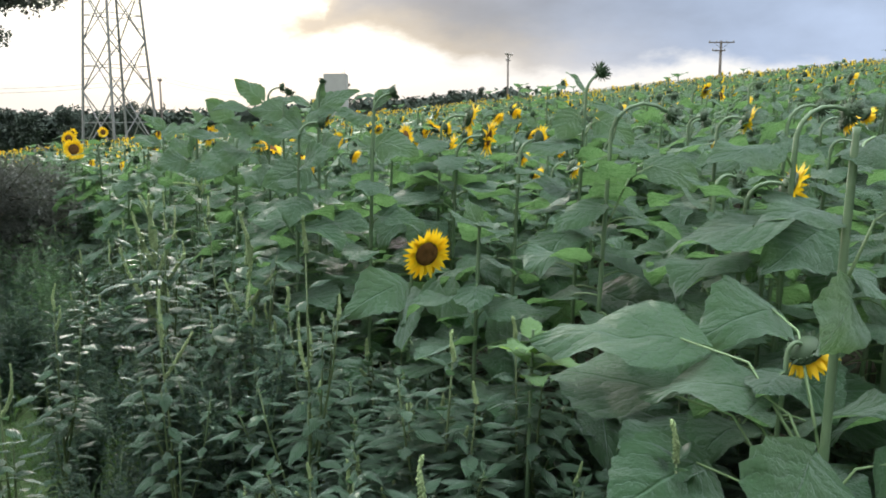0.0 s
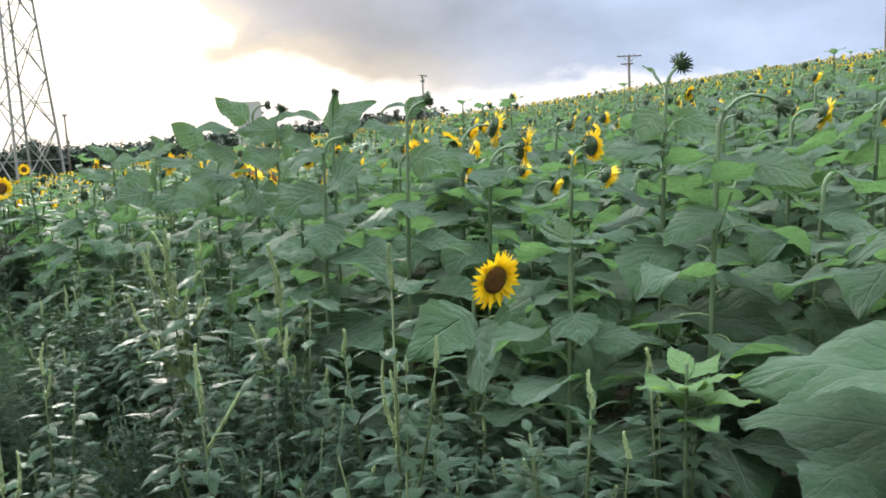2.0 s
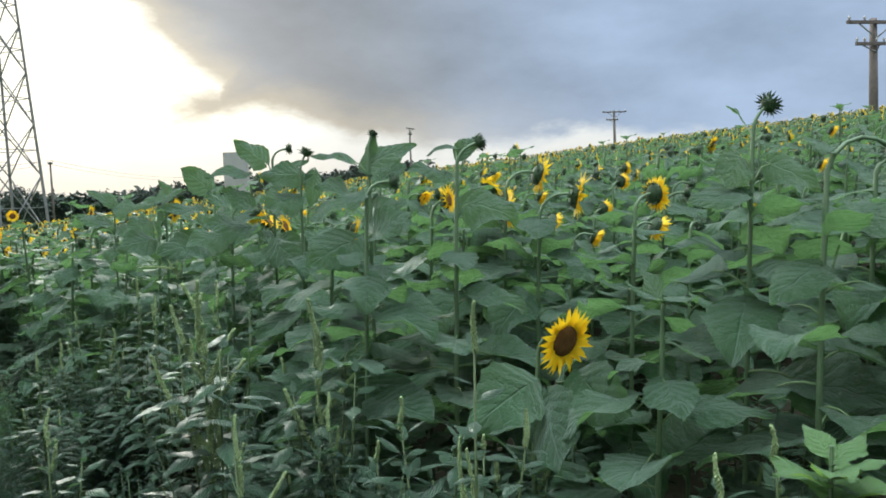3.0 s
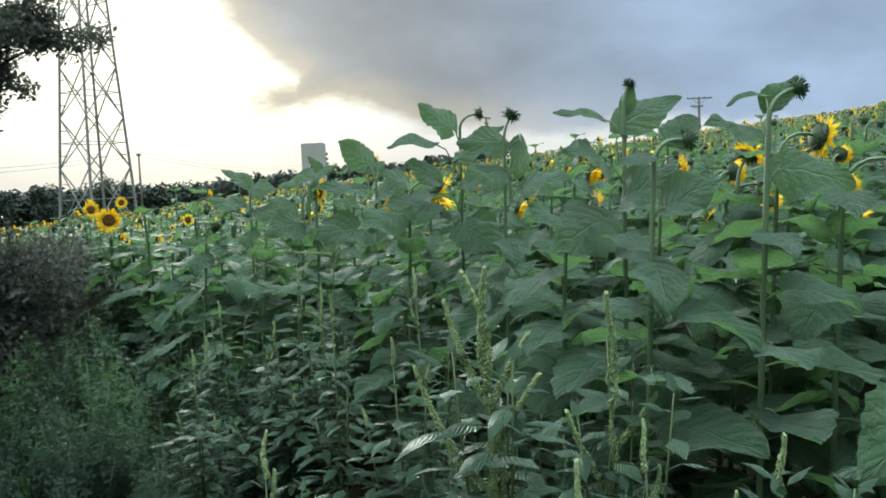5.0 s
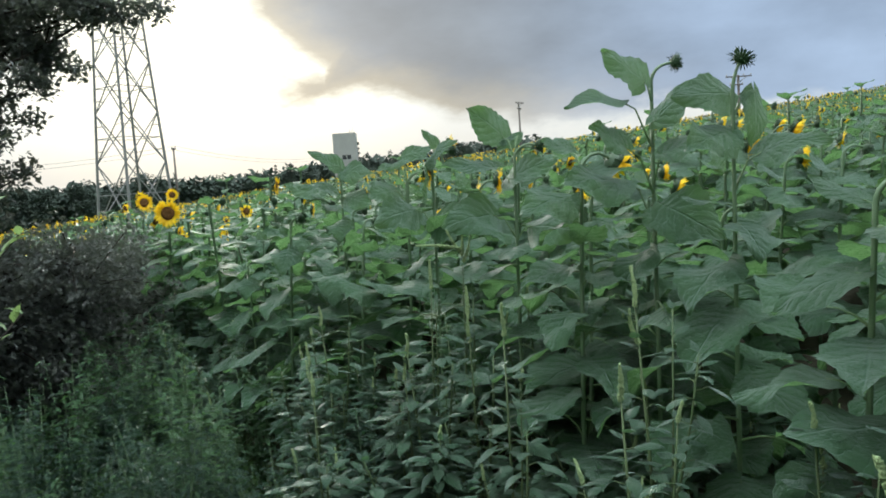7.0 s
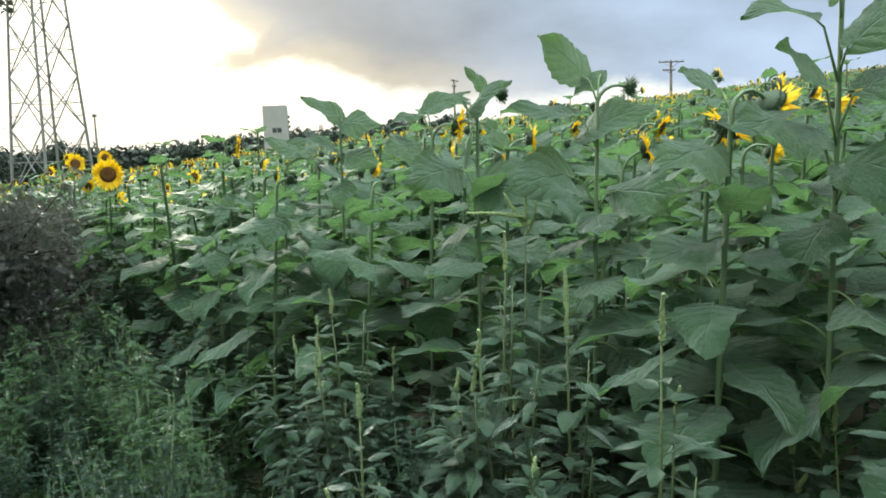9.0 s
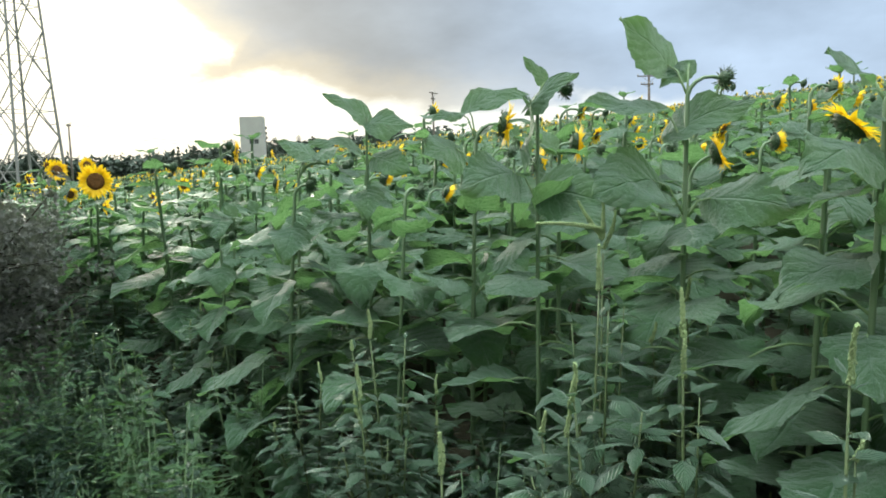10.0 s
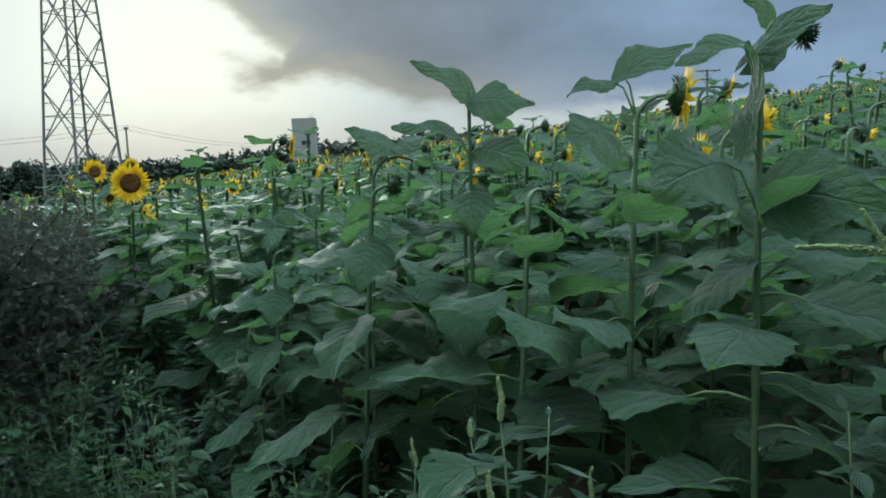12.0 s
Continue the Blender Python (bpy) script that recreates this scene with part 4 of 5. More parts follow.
def building(x, y, z_top, w, d, turn):
    """A narrow flat-roofed block with one window low on its front."""
    root = tagged(new("tower_house"), "narrow flat-roofed pale concrete block beyond the field", "building")
    z0 = ground_z(x, y) - 0.5
    h = z_top
    wx, wz, ww, wh = 0.35, z_top - 5.55, 2.0, 1.05
    g = Geo()
    for lo, hi in (((0, 0, z0), (w, 0.3, wz)), ((0, 0, wz + wh), (w, 0.3, h)), ((0, 0, wz), (0.5 * w + wx - ww / 2, 0.3, wz + wh)), ((0.5 * w + wx + ww / 2, 0, wz), (w, 0.3, wz + wh)),
                   ((0, 0.3, z0), (0.3, d, h)), ((w - 0.3, 0.3, z0), (w, d, h)), ((0.3, d - 0.3, z0), (w - 0.3, d, h))):
        g.add(*box(lo, hi))
    g.make("wall", M_CONCRETE, root, smooth=False)
    g = Geo()
    g.add(*box((0.3, 0.3, h - 0.5), (w - 0.3, d - 0.3, h - 0.3)))
    g.make("roof", M_CONCRETE, root, smooth=False)
    win = new("window")
    win.parent = root
    win.location = (0.5 * w + wx, 0.1, wz)
    for lo, hi in (((-ww / 2, -0.15, -0.12), (ww / 2, 0.1, 0)),):
        q = Geo()
        q.add(*box(lo, hi))
        q.make("window_sill", M_FRAME, win, smooth=False)
    q = Geo()
    for lo, hi in (((-ww / 2, 0, 0), (ww / 2, 0.1, 0.08)), ((-ww / 2, 0, wh - 0.08), (ww / 2, 0.1, wh)), ((-ww / 2, 0, 0.08), (-ww / 2 + 0.08, 0.1, wh - 0.08)),
                   ((ww / 2 - 0.08, 0, 0.08), (ww / 2, 0.1, wh - 0.08)), ((-0.06, 0, 0.08), (0.06, 0.1, wh - 0.08))):
        q.add(*box(lo, hi))
    q.make("window_frame", M_FRAME, win, smooth=False)
    for s in (-1, 1):
        q = Geo()
        q.add(*box((s * ww / 4 - ww / 4 + 0.09, 0.04, 0.09), (s * ww / 4 + ww / 4 - 0.09, 0.06, wh - 0.09)))
        q.make("pane", M_PANE, win, smooth=False)
    for k in (0.78, 0.86, 0.93):
        q = Geo()
        bar(q, (w * k, 0.2, h), (w * k, 0.2, h + 0.7 + 0.5 * (k > 0.9)), 0.04)
        q.make("roof_rod", M_STEEL, root)
    root.matrix_world = pose(x, y, 0, 0, 0, turn)


building(-24.9, 172.2, 11.6, 4.7, 5.5, 2)


def far_tree(x, y, height, width, rng, conifer=False):
    root = tagged(new("far_tree"), "dark conifer on the skyline" if conifer else "dark rounded tree on the skyline", "tree", "skyline trees")
    z0 = ground_z(x, y)
    g = Geo()
    g.add(*tube([(0, 0, 0), (0.1, 0, height * 0.5), (0, 0, height * 0.9)], [width * 0.06, width * 0.045, 0.03], 6))
    g.make("trunk", M_BARK, root)
    crown = LeafCloud(rng.randrange(10 ** 6))
    if conifer:
        n = 12
        for k in range(n):
            t = k / (n - 1)
            for j in range(6):
                a = rng.uniform(0, 6.28)
                r = width * 0.42 * (1 - t) * rng.uniform(0.3, 1.1)
                crown.clump((r * math.cos(a), r * math.sin(a), height * (0.08 + 0.9 * t)), width * (0.22 * (1 - t) + 0.05), 40, width * 0.12, 0.6)
    else:
        for k in range(34):
            a, e = rng.uniform(0, 6.28), rng.uniform(-1.0, 1)
            r = width * 0.44 * math.sqrt(1 - e * e * 0.8) * rng.uniform(0.2, 1)
            crown.clump((r * math.cos(a), r * math.sin(a), height * (0.56 + 0.38 * e)), width * rng.uniform(0.14, 0.24), 110, width * 0.085)
    crown.make("crown", M_FAR, root)
    root.location = (x, y, z0)


trng = random.Random(9)


def skyline(az, dist, top_el, width_deg, conifer=False):
    """A tree seen from the start of the walk at az, rising to top_el degrees."""
    x, y = dist * math.sin(radians(az)), dist * math.cos(radians(az))
    top = 1.6 + dist * math.tan(radians(top_el))
    far_tree(x, y, top - ground_z(x, y), 2 * dist * math.tan(radians(width_deg / 2)), trng, conifer)


for az, el, wd, con in ((-28.5, 0.9, 2.4, 0), (-27.0, 0.7, 2.2, 0), (-24.6, 1.0, 2.0, 0), (-22.6, 0.4, 1.8, 0), (-20.9, 1.3, 2.0, 0), (-19.9, 1.1, 1.6, 0), (-12.2, 1.4, 0.7, 1), (-11.2, 1.5, 0.8, 0),
                        (-13.4, 1.2, 1.2, 0), (-9.9, 1.3, 1.0, 0), (-6.5, 2.6, 0.8, 1), (-5.9, 2.0, 0.7, 0), (-4.2, 2.0, 0.9, 0), (-3.4, 1.9, 0.6, 1), (-2.0, 1.9, 0.8, 0), (-1.3, 1.8, 0.4, 1),
                        (-0.6, 2.1, 0.6, 0), (0.2, 1.9, 0.6, 0), (1.2, 2.2, 0.8, 0), (2.0, 2.2, 0.6, 1), (2.7, 2.5, 0.9, 0), (3.5, 1.9, 0.6, 0)):
    skyline(az, trng.uniform(185, 215), el, wd, bool(con))
woods = LeafCloud(12)
for k in range(420):
    az = trng.uniform(-42, 6)
    d = trng.uniform(215, 250)
    top = 1.6 + d * math.tan(radians(trng.uniform(-0.5, 0.55) + max(0, (az + 16) * 0.075)))
    x, y = d * math.sin(radians(az)), d * math.cos(radians(az))
    base = ground_z(x, y)
    for q in range(4):
        woods.clump((x + trng.uniform(-2, 2), y, base + (top - base) * (0.1 + 0.25 * q)), 3.2, 130, 1.6, 0.7)
tagged(woods.make("far_woods", M_FAR), "dark continuous woodland along the skyline", "woods", kind="stuff")

# ---- weeds along the path ----
def spike_geo(rng, length, radius, bend):
    """A flowering spike along +z: a thin axis set all round with small beads."""
    sway, ph = rng.uniform(-0.05, 0.05), rng.uniform(0, 6)
    axis = lambda t: Vector((bend * t * t * length, sway * math.sin(5 * t + ph) * length, length * t))
    g = Geo()
    g.add(*tube([axis(t / 5) for t in range(6)], [radius * 0.5 * (1 - 0.12 * t) for t in range(6)], 5))
    n = int(length / radius * 5.5)
    for k in range(n):
        t = k / n
        a = k * 2.4 + rng.uniform(-0.4, 0.4)
        r = radius * (0.75 + 0.3 * math.sin(math.pi * min(1, 0.2 + t))) * (1 - 0.5 * t ** 3) * (1 + 0.45 * noise.noise((t * length * 60, ph, 0)))
        c = axis(t) + Vector((math.cos(a), math.sin(a), 0)) * r * rng.uniform(0.6, 1.0)
        s = radius * rng.uniform(0.38, 0.62)
        g.add([c + Vector(q) * s for q in ((1, 0, 0), (-1, 0, 0), (0, 1, 0), (0, -1, 0), (0, 0, 1.7), (0, 0, -1))], [(0, 2, 4), (2, 1, 4), (1, 3, 4), (3, 0, 4), (2, 0, 5), (1, 2, 5), (3, 1, 5), (0, 3, 5)])
    return g


def pigweed(x, y, height, seed, spikes=5, leaf=0.085, bushy=60, spread=0.16, arms=None, thick=0.0, label="green pigweed with upright flower spikes and pale leaves"):
    """An amaranth: stem, spikes at the top, stalked leaves below. arms: (start height, turn, tilt, length) of spikes."""
    rng = random.Random(seed)
    root = tagged(new("pigweed"), label, "weed", "weeds beside the path")
    g = Geo()
    bx, by = rng.uniform(-0.05, 0.05), rng.uniform(-0.05, 0.05)
    line = lambda t: Vector((bx * t * t, by * t * t, height * t))
    g.add(*tube([line(t) for t in (0, 0.3, 0.6, 0.92)], [0.0065, 0.0055, 0.004, 0.002], 6))
    fol = Geo()
    shoots = max(2, int(spread * 34))
    tips = []
    for k in range(shoots):
        az = k * 2.4 + rng.uniform(-0.5, 0.5)
        base, reach = (0.12, 0.0) if k == 0 else (rng.uniform(0.1, 0.45), spread * rng.uniform(0.35, 1.1))
        foot = line(base)
        tip = line(0.93) if k == 0 else Vector((math.sin(az) * reach, math.cos(az) * reach, height * rng.uniform(max(0.5, base + 0.2), 0.9)))
        bow = lambda f: foot.lerp(tip, f) + Vector((math.sin(az), math.cos(az), 0)) * reach * 0.5 * f * (1 - f)
        if k:
            g.add(*tube([bow(f) for f in (0, 0.35, 0.7, 1)], [0.0045, 0.004, 0.003, 0.0018], 5))
        tips.append(tip)
        n = max(10, int((1.3 if k else 2.0) * bushy / shoots))
        for i in range(n):
            f = 1 - 0.85 * (i / n) ** (1.25 if k else 1.0)
            turn = i * 137.5 + rng.uniform(-20, 20)
            top = 1 - i / n
            ln = leaf * rng.uniform(0.65, 1.1) * (1.05 - 0.55 * max(0, top - 0.72) / 0.28)
            stalk = ln * (0.15 + 0.5 * (1 - top)) * rng.uniform(0.7, 1.3)
            p = bow(f)
            q = p + Vector((math.sin(radians(turn)) * stalk, math.cos(radians(turn)) * stalk, stalk * 0.35))
            if stalk > 0.012:
                g.add(*tube([p, q], [0.0018, 0.0012], 3))
            rise = 0.15 + 0.8 * max(0, top - 0.75) / 0.25
            b = blade(ln, ln * rng.uniform(0.5, 0.64), 1, 4, rng.uniform(0.35, 0.9), -0.22, 0.03, 0, 0.05, rise + rng.uniform(-0.2, 0.2), rng.uniform(0, 6))
            fol.join(b, Matrix.Translation(q) @ pose(0, 0, 0, rng.uniform(-12, 8), rng.uniform(-16, 16), -turn))
    g.make("stem", M_WEEDSTEM, root)
    fol.make("foliage", M_WEED, root)
    if arms is None:
        arms = [(0.92, 0, 0, 0.08 * height)] * (spikes > 0) + [(rng.uniform(0.62, 0.86), rng.uniform(0, 360), rng.uniform(18, 45), rng.uniform(0.08, 0.15) * height) for _ in range(spikes - 1)]
        for tip in tips[1:]:
            if rng.random() < 0.55:
                spike_geo(rng, rng.uniform(0.03, 0.075), 0.0048, rng.uniform(-0.2, 0.2)).make("spike", M_SPIKE, root).matrix_local = Matrix.Translation(tip) @ pose(0, 0, 0, rng.uniform(-15, 15), rng.uniform(-15, 15), 0)
    for t, turn, tilt, ln in arms:
        sp = spike_geo(rng, ln, (thick or 0.0065) * 0.85, rng.uniform(-0.45, 0.15) if tilt > 8 else rng.uniform(-0.2, 0.2)).make("spike", M_SPIKE, root)
        sp.matrix_local = Matrix.Translation(line(t)) @ pose(0, 0, 0, 0, 0, 90 - turn) @ pose(0, 0, 0, 0, tilt, 0)
    root.location = (x, y, ground_z(x, y))
    return root


def fine_weed(seed, height, leaves, size, label, mat, name="fine_weed", narrow=0.38, stems=10, fan=0.26):
    """A branching weed with many small narrow leaves."""
    rng = random.Random(seed)
    root = tagged(new(name), label, "weed", "weeds beside the path")
    st, fol = Geo(), Geo()
    for s in range(stems):
        az, out, h = rng.uniform(0, 6.28), rng.uniform(0.2, 1) * fan, height * rng.uniform(0.7, 1.0)
        f = lambda t: Vector((math.cos(az) * out * t, math.sin(az) * out * t, h * t))
        st.add(*tube([f(0), f(0.5), f(1)], [0.003, 0.0022, 0.001], 4))
        for k in range(leaves // stems):
            t = rng.uniform(0.1, 1)
            ln = size * rng.uniform(0.6, 1.3) * (1.15 - 0.55 * t)
            b = blade(ln, ln * narrow, 1, 2, rng.uniform(0, 0.8), 0.3, 0.02, 0, 0, rng.uniform(-0.2, 0.7))
            fol.join(b, Matrix.Translation(f(t)) @ pose(rng.uniform(-0.03, 0.03), rng.uniform(-0.03, 0.03), 0, 0, rng.uniform(-40, 40), rng.uniform(0, 360)))
    tagged(st.make("stem", M_FINESTEM, root), kind="stuff")
    fol.make("foliage", mat, root)
    return root


PIG = "green pigweed with upright flower spikes and pale leaves"
# the candelabra beside the path and its fellows
pigweed(-1.00, 2.80, 1.41, 41, leaf=0.11, bushy=80, thick=0.0085, arms=[(0.87, 0, 0, 0.18), (0.84, 90, 12, 0.20), (0.84, -90, 14, 0.18), (0.83, 180, 12, 0.13), (0.81, -85, 30, 0.21), (0.79, 90, 22, 0.18), (0.68, -80, 44, 0.28), (0.74, 90, 34, 0.18), (0.68, 95, 5, 0.16), (0.62, 90, 20, 0.2), (0.62, -60, 22, 0.17), (0.66, 170, 15, 0.15)],
        label="tall pigweed with a candelabra of pale flower spikes")
pigweed(-0.716, 2.96, 1.30, 45, leaf=0.10, bushy=70, thick=0.009, arms=[(0.84, 0, 0, 0.2), (0.80, 60, 12, 0.12), (0.72, 85, 32, 0.16), (0.64, -80, 38, 0.22), (0.7, 180, 10, 0.12)])
pigweed(-0.40, 2.28, 1.34, 42, 3, leaf=0.085, bushy=60, label="tall slender pigweed with one knotted flower spike")
pigweed(-0.86, 2.45, 1.12, 43, leaf=0.08, bushy=70, arms=[(0.84, 0, 5, 0.18), (0.75, 90, 35, 0.18)])
pigweed(-1.33, 2.32, 1.02, 44, 2, leaf=0.075, bushy=60, arms=[(0.86, 0, 5, 0.17), (0.8, 100, 40, 0.16)])
for k, (x, y, h) in enumerate(((-1.69, 4.78, 1.28), (-1.75, 4.66, 0.98), (-2.05, 4.52, 1.02), (-2.12, 5.40, 1.08), (-1.45, 4.2, 1.2), (-1.2, 3.75, 1.1))):
    pigweed(x, y, h, 46 + k, 1, leaf=0.09, bushy=75, spread=0.13, label="slender pigweed with drooping pointed leaves and a thin spike")
for k, (x, y, h) in enumerate(((-1.50, 3.02, 1.09), (-0.67, 2.84, 1.04), (-1.53, 4.62, 1.2), (-1.11, 3.90, 1.3), (-2.17, 5.27, 0.95))):
    pigweed(x, y, h, 86 + k, leaf=0.085, bushy=70, spread=0.12, arms=[(0.91, 0, 4, 0.10), (0.84, 70 + 60 * k, 30, 0.09)], label="slender pigweed with one thick pale flower spike")
pigweed(-1.56, 5.12, 1.30, 95, leaf=0.10, bushy=60, spread=0.12, arms=[(0.97, -88, 76, 0.18), (0.95, -60, 40, 0.12), (0.95, 20, 10, 0.10), (0.93, 90, 35, 0.10)], label="leaning pigweed with a long spike held out sideways")
sets = [pigweed(0, 0, h, 150 + k, n, lf, b, sp) for k, (h, n, lf, b, sp) in enumerate(
    ((0.75, 0, 0.085, 210, 0.24), (0.62, 2, 0.08, 210, 0.24), (0.9, 1, 0.085, 210, 0.22), (0.55, 0, 0.085, 210, 0.25), (0.7, 2, 0.095, 210, 0.25), (0.8, 0, 0.085, 210, 0.2)))]
fine = [fine_weed(60 + k, h, n, sz, "bushy dark green weed with small narrow leaves", M_FINE) for k, (h, n, sz) in enumerate(((0.75, 800, 0.075), (0.95, 900, 0.07), (0.6, 700, 0.07)))]
fresh = [fine_weed(70 + k, h, n, sz, "upright fresh green weed with narrow leaves", M_FRESHWEED, "leafy_weed", 0.42, st, 0.2) for k, (h, n, sz, st) in enumerate(((1.0, 240, 0.095, 5), (0.85, 220, 0.09, 6), (1.1, 210, 0.105, 4)))]
wrng = random.Random(31)
WALK = Vector((-0.51, 0.86))
for k in range(1500):
    s, o = wrng.uniform(-0.6, 9.5), wrng.uniform(0.25, 2.3)
    p = WALK * s + Vector((WALK.y, -WALK.x)) * o
    if p.y < 0.5:
        continue
    q = inside(p.x, p.y)
    keep = 0.34 if s < 3.0 else (0.17 if s < 5.0 else 0.10) if q > -0.5 else 0.22
    if wrng.random() > keep * (1.0 if q < 0.3 else 0.35):
        continue
    leafy = s < 2.4 + 0.6 * wrng.random() or q > (-0.45 if s < 4 else -0.25) + wrng.uniform(-0.1, 0.1)
    t = wrng.choice(sets) if leafy else wrng.choice(fresh if s > 5.8 and wrng.random() < 0.8 else fine)
    sc = wrng.uniform(0.8, 1.15) * (0.72 if o < 0.6 else 1.0) * (1.05 if leafy and s > 2.4 else 1.0)
    m = copy_thing(t, pose(p.x, p.y, ground_z(p.x, p.y), 0, 0, wrng.uniform(0, 360)))
    m.scale = (sc, sc, sc)
for k in range(150):
    s, o = (wrng.uniform(5.3, 9.5), wrng.uniform(-1.2, 0.5)) if k < 105 else (wrng.uniform(2.6, 5.3), wrng.uniform(-1.5, -0.75))
    p = WALK * s + Vector((WALK.y, -WALK.x)) * o
    sc = wrng.uniform(0.6, 1.0)
    m = copy_thing(wrng.choice(fresh if s > 6.0 and o > -0.7 and wrng.random() < 0.6 else fine), pose(p.x, p.y, ground_z(p.x, p.y), 0, 0, wrng.uniform(0, 360)))
    m.scale = (sc, sc, sc)
for t in sets + fine + fresh:
    for o in (*t.children_recursive, t):
        bpy.data.objects.remove(o)

# grass on the path and its verge
items = []
grng = random.Random(3)
tuft = []
for k in range(8):
    g = Geo()
    for _ in range(9):
        ln = grng.uniform(0.10, 0.28)
        b = blade(ln, 0.008, 1, 3, grng.uniform(0.3, 1.3), 0.2, 0, 0, 0, grng.uniform(0.8, 1.4))
        g.join(b, pose(grng.uniform(-0.03, 0.03), grng.uniform(-0.03, 0.03), 0, 0, 0, grng.uniform(0, 360)))
    tuft.append(arrays(g))
for k in range(7500):
    s, o = grng.uniform(-2.5, 13), grng.uniform(-2.2, 1.0)
    p = WALK * s + Vector((WALK.y, -WALK.x)) * o
    items.append((grng.choice(tuft), pose(p.x, p.y, ground_z(p.x, p.y), 0, 0, grng.uniform(0, 360)) @ Matrix.Scale(grng.uniform(0.6, 1.3), 4)))
scatter_mesh("grass", items, [M_GRASS], "dark green grass on the trodden path", "grass")


# ---- the tree and shrubs left of the path ----
def tree(x, y, limbs, seed, label, trunk_h, trunk_r, leaf_n, leaf_size, clump, mat, name="tree", category="tree"):
    """limbs: end points in the world; leaves gather along their outer parts."""
    rng = random.Random(seed)
    root = tagged(new(name), label, category)
    z0 = ground_z(x, y)
    g = Geo()
    tip = Vector((rng.uniform(-0.2, 0.2), rng.uniform(-0.2, 0.2), trunk_h))
    g.add(*tube([(0, 0, -0.1), (0.03, 0.02, trunk_h * 0.5), tip], [trunk_r, trunk_r * 0.8, trunk_r * 0.5], 9))
    g.make("trunk", M_BARK, root)
    crown = LeafCloud(seed)
    for ex, ey, ez in limbs:
        end = Vector((ex - x, ey - y, ez - z0))
        t0 = Vector((0, 0, min(trunk_h * rng.uniform(0.55, 1.0), max(0.3, end.z * 0.8))))
        mid_p = t0.lerp(end, 0.5) + Vector((0, 0, 0.12 * (end - t0).length)) + Vector((rng.uniform(-0.1, 0.1), rng.uniform(-0.1, 0.1), 0))
        lg = Geo()
        lg.add(*tube([t0, mid_p, end], [trunk_r * 0.3, trunk_r * 0.16, 0.005], 6))
        for _ in range(10):
            t = rng.uniform(0.3, 1.0)
            b = t0.lerp(mid_p, t * 2) if t < 0.5 else mid_p.lerp(end, t * 2 - 1)
            e = b + Vector((rng.gauss(0, 1), rng.gauss(0, 1), rng.gauss(0, 0.7))) * clump * 0.9
            lg.add(*tube([b, e], [0.007, 0.003], 4))
            crown.clump(e, clump * 0.62, leaf_n, leaf_size, 0.8)
            crown.clump(b.lerp(e, 0.5), clump * 0.5, leaf_n // 2, leaf_size, 0.8)
        lg.make("limb", M_BARK, root)
    crown.make("crown", mat, root)
    root.location = (x, y, z0)
    return root


rng = random.Random(21)
limbs = [(-3.60, 7.35, 2.78), (-3.66, 7.2, 2.92), (-3.72, 7.3, 2.74), (-3.85, 7.1, 2.9), (-3.95, 7.25, 2.62), (-4.12, 7.1, 2.42), (-4.2, 6.95, 2.16), (-4.1, 7.1, 2.7), (-4.3, 7.2, 2.95), (-4.4, 7.0, 2.5), (-4.5, 6.9, 2.25), (-4.55, 7.2, 2.75),
         (-4.7, 7.0, 3.05), (-4.75, 6.9, 2.4), (-4.9, 7.2, 2.7), (-4.95, 6.9, 2.1), (-5.1, 7.0, 2.9), (-5.2, 7.2, 2.45), (-5.35, 6.9, 2.2), (-5.4, 7.2, 2.8), (-4.3, 7.4, 3.2), (-4.8, 7.5, 3.3), (-5.6, 7.0, 2.5), (-5.3, 7.4, 3.2), (-4.6, 6.6, 2.0), (-4.9, 6.4, 2.3), (-4.75, 6.5, 2.65), (-5.1, 6.5, 2.0), (-5.2, 6.3, 2.5), (-4.45, 6.8, 1.95), (-5.0, 6.2, 2.85), (-4.5, 6.6, 2.9), (-4.9, 7.2, 1.75), (-5.1, 7.0, 1.5), (-4.75, 7.0, 1.8), (-5.3, 6.8, 1.8), (-4.9, 6.5, 1.6), (-4.6, 6.9, 1.7),
         (-4.69, 7.16, 1.88), (-4.77, 7.47, 1.65), (-4.56, 6.86, 2.15), (-4.77, 7.70, 1.82), (-4.77, 7.24, 1.45), (-4.46, 7.28, 2.05), (-4.45, 7.02, 2.31), (-4.85, 6.95, 1.66), (-4.95, 7.22, 2.05), (-4.43, 7.36, 2.47), (-5.15, 7.23, 1.31), (-4.57, 7.01, 2.65), (-4.93, 7.61, 1.24)]
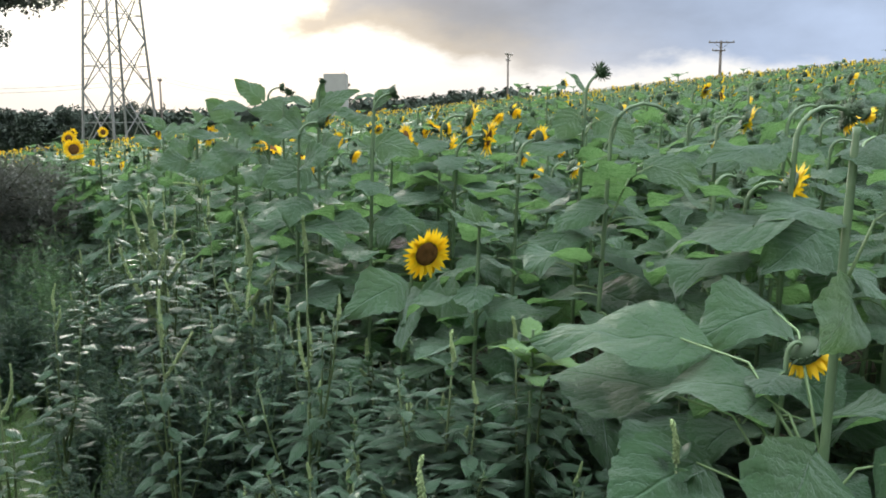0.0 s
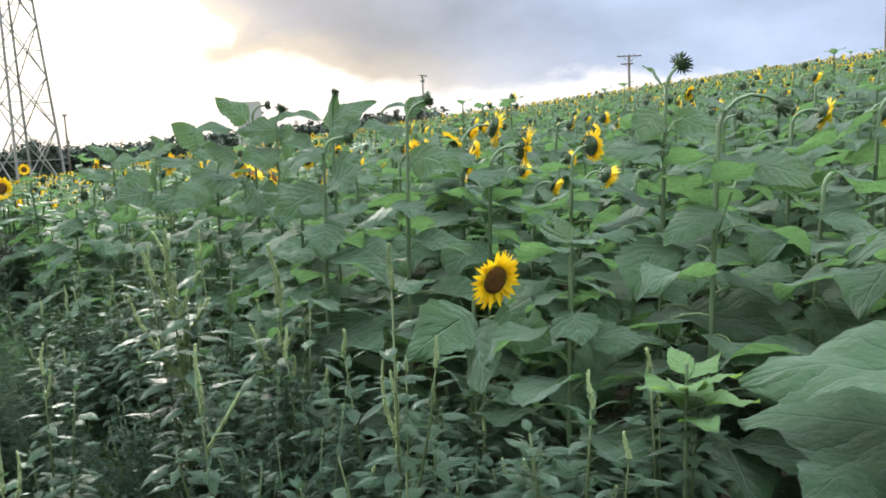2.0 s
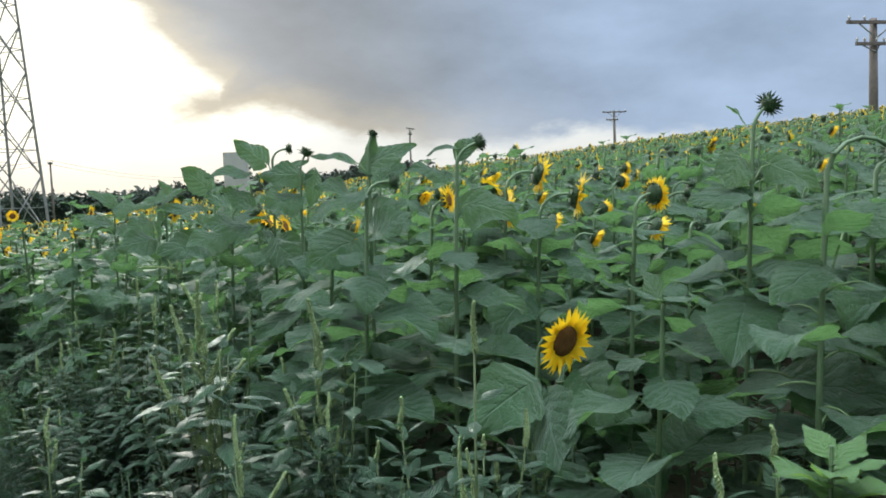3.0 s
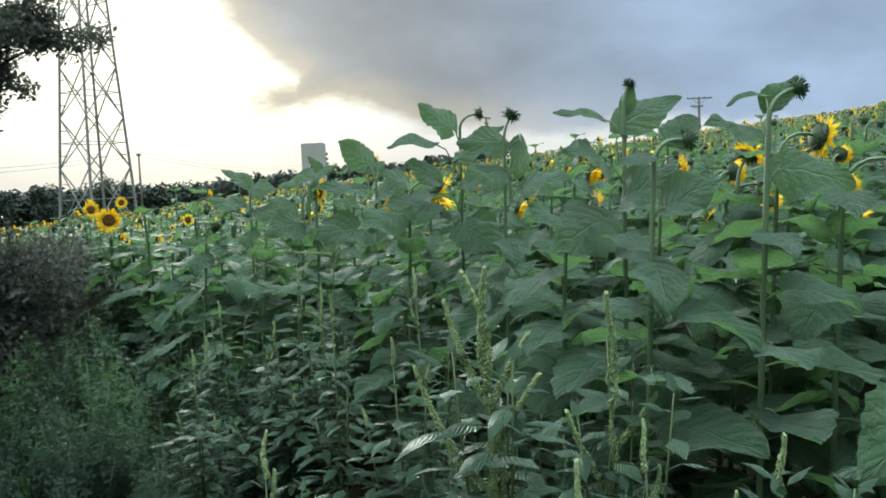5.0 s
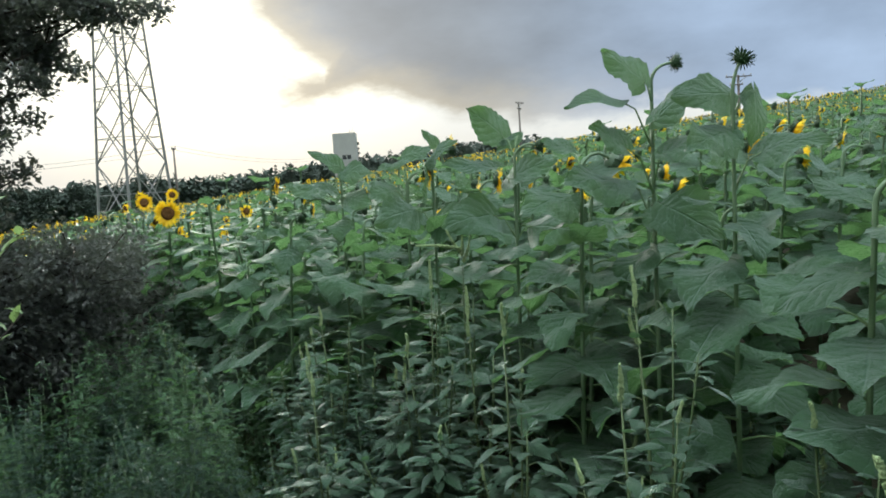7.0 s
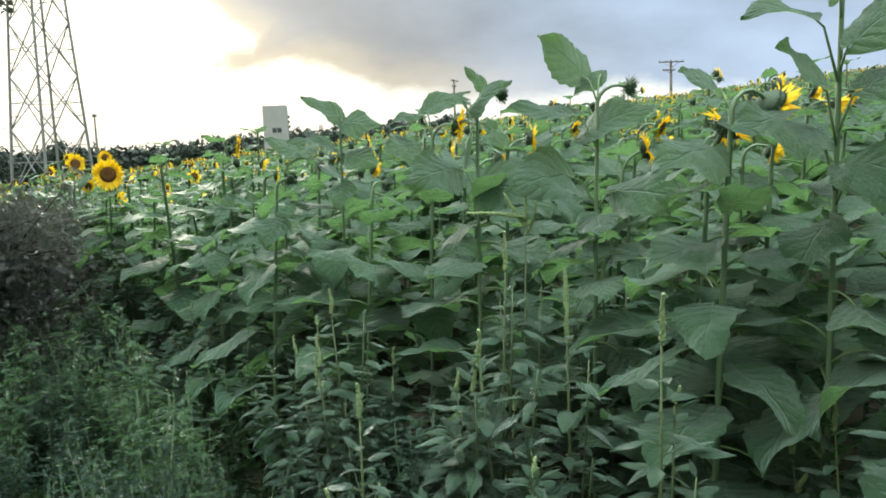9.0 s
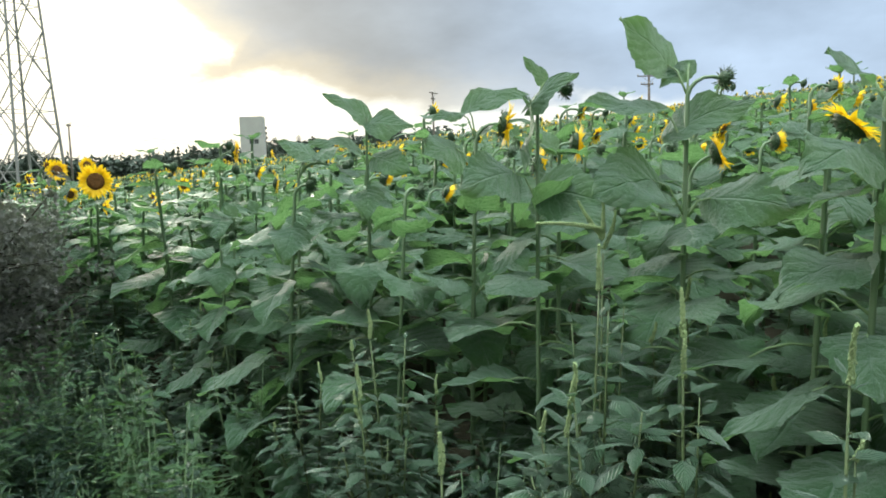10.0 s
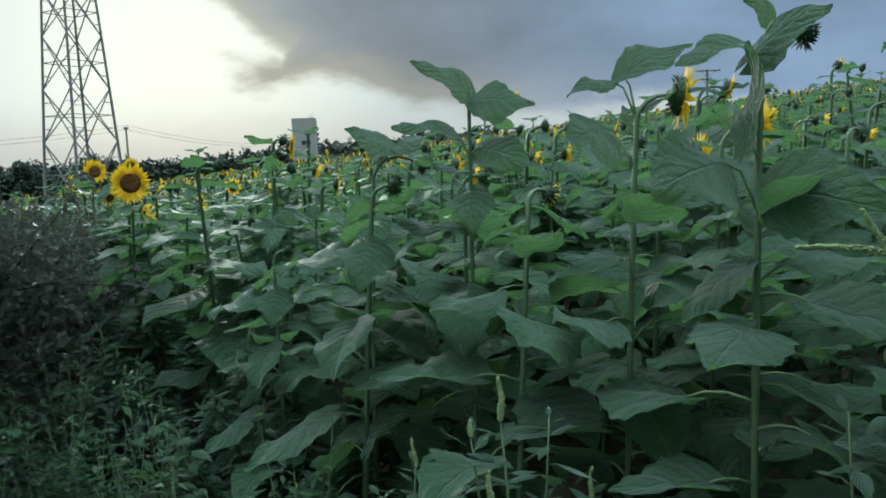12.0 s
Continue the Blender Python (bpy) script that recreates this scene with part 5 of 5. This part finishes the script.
tree(-5.75, 7.3, limbs, 22, "dark small-leaved tree hanging over the path", 2.7, 0.10, 150, 0.048, 0.20, M_TREELEAF)
for k, (x, y, h, w) in enumerate(((-4.30, 7.4, 1.6, 0.32), (-4.62, 7.0, 2.05, 0.42), (-4.6, 8.6, 1.5, 0.5), (-5.2, 6.4, 1.7, 0.5), (-5.0, 9.9, 1.4, 0.6), (-5.3, 7.2, 2.1, 0.6))):
    ends = []
    for j in range(16):
        a, e = rng.uniform(0, 6.28), rng.uniform(0.2, 1)
        r = w * rng.uniform(0.4, 1) * (1.15 - 0.4 * e)
        ends.append((x + math.cos(a) * r, y + math.sin(a) * r, ground_z(x, y) + h * e))
    tree(x, y, ends, 30 + k, "dense dark grey-green shrub beside the path", h * 0.5, 0.03, 55, 0.048, 0.25, M_TREELEAF, "shrub", "shrub")


def twig_shrub(base, ends, seed):
    """A thin young shrub: bowed stems with paired pale leaves towards their ends."""
    r2 = random.Random(seed)
    root = tagged(new("young_shrub"), "thin young shrub with pale green leaves on bare twigs", "shrub")
    z0 = ground_z(*base)
    for ex, ey, ez in ends:
        g, fol = Geo(), Geo()
        end = Vector((ex - base[0], ey - base[1], ez - z0))
        mid_p = Vector((end.x * 0.35, end.y * 0.35, end.z * 0.75))
        line = lambda t: (mid_p * (2 * t * (1 - t)) + end * t * t)
        g.add(*tube([line(t / 8) for t in range(9)], [0.0055 - 0.0005 * t for t in range(9)], 5))
        for k in range(11):
            t = 1 - 0.022 * k
            ln = r2.uniform(0.04, 0.06)
            fol.join(blade(ln, ln * 0.62, 1, 4, r2.uniform(0.1, 0.6), 0.3, 0.02, 0, 0.05, r2.uniform(0.5, 1.3)), Matrix.Translation(line(t)) @ pose(0, 0, 0, 0, 0, r2.uniform(0, 360)))
        twig = g.make("twig", M_BARK, root)
        fol.make("foliage", M_TWIGLEAF, twig)
    root.location = (*base, z0)


twig_shrub((-3.15, 3.55), [(-2.44, 3.51, 1.50), (-2.50, 3.70, 1.43), (-2.55, 3.77, 1.25)], 71)
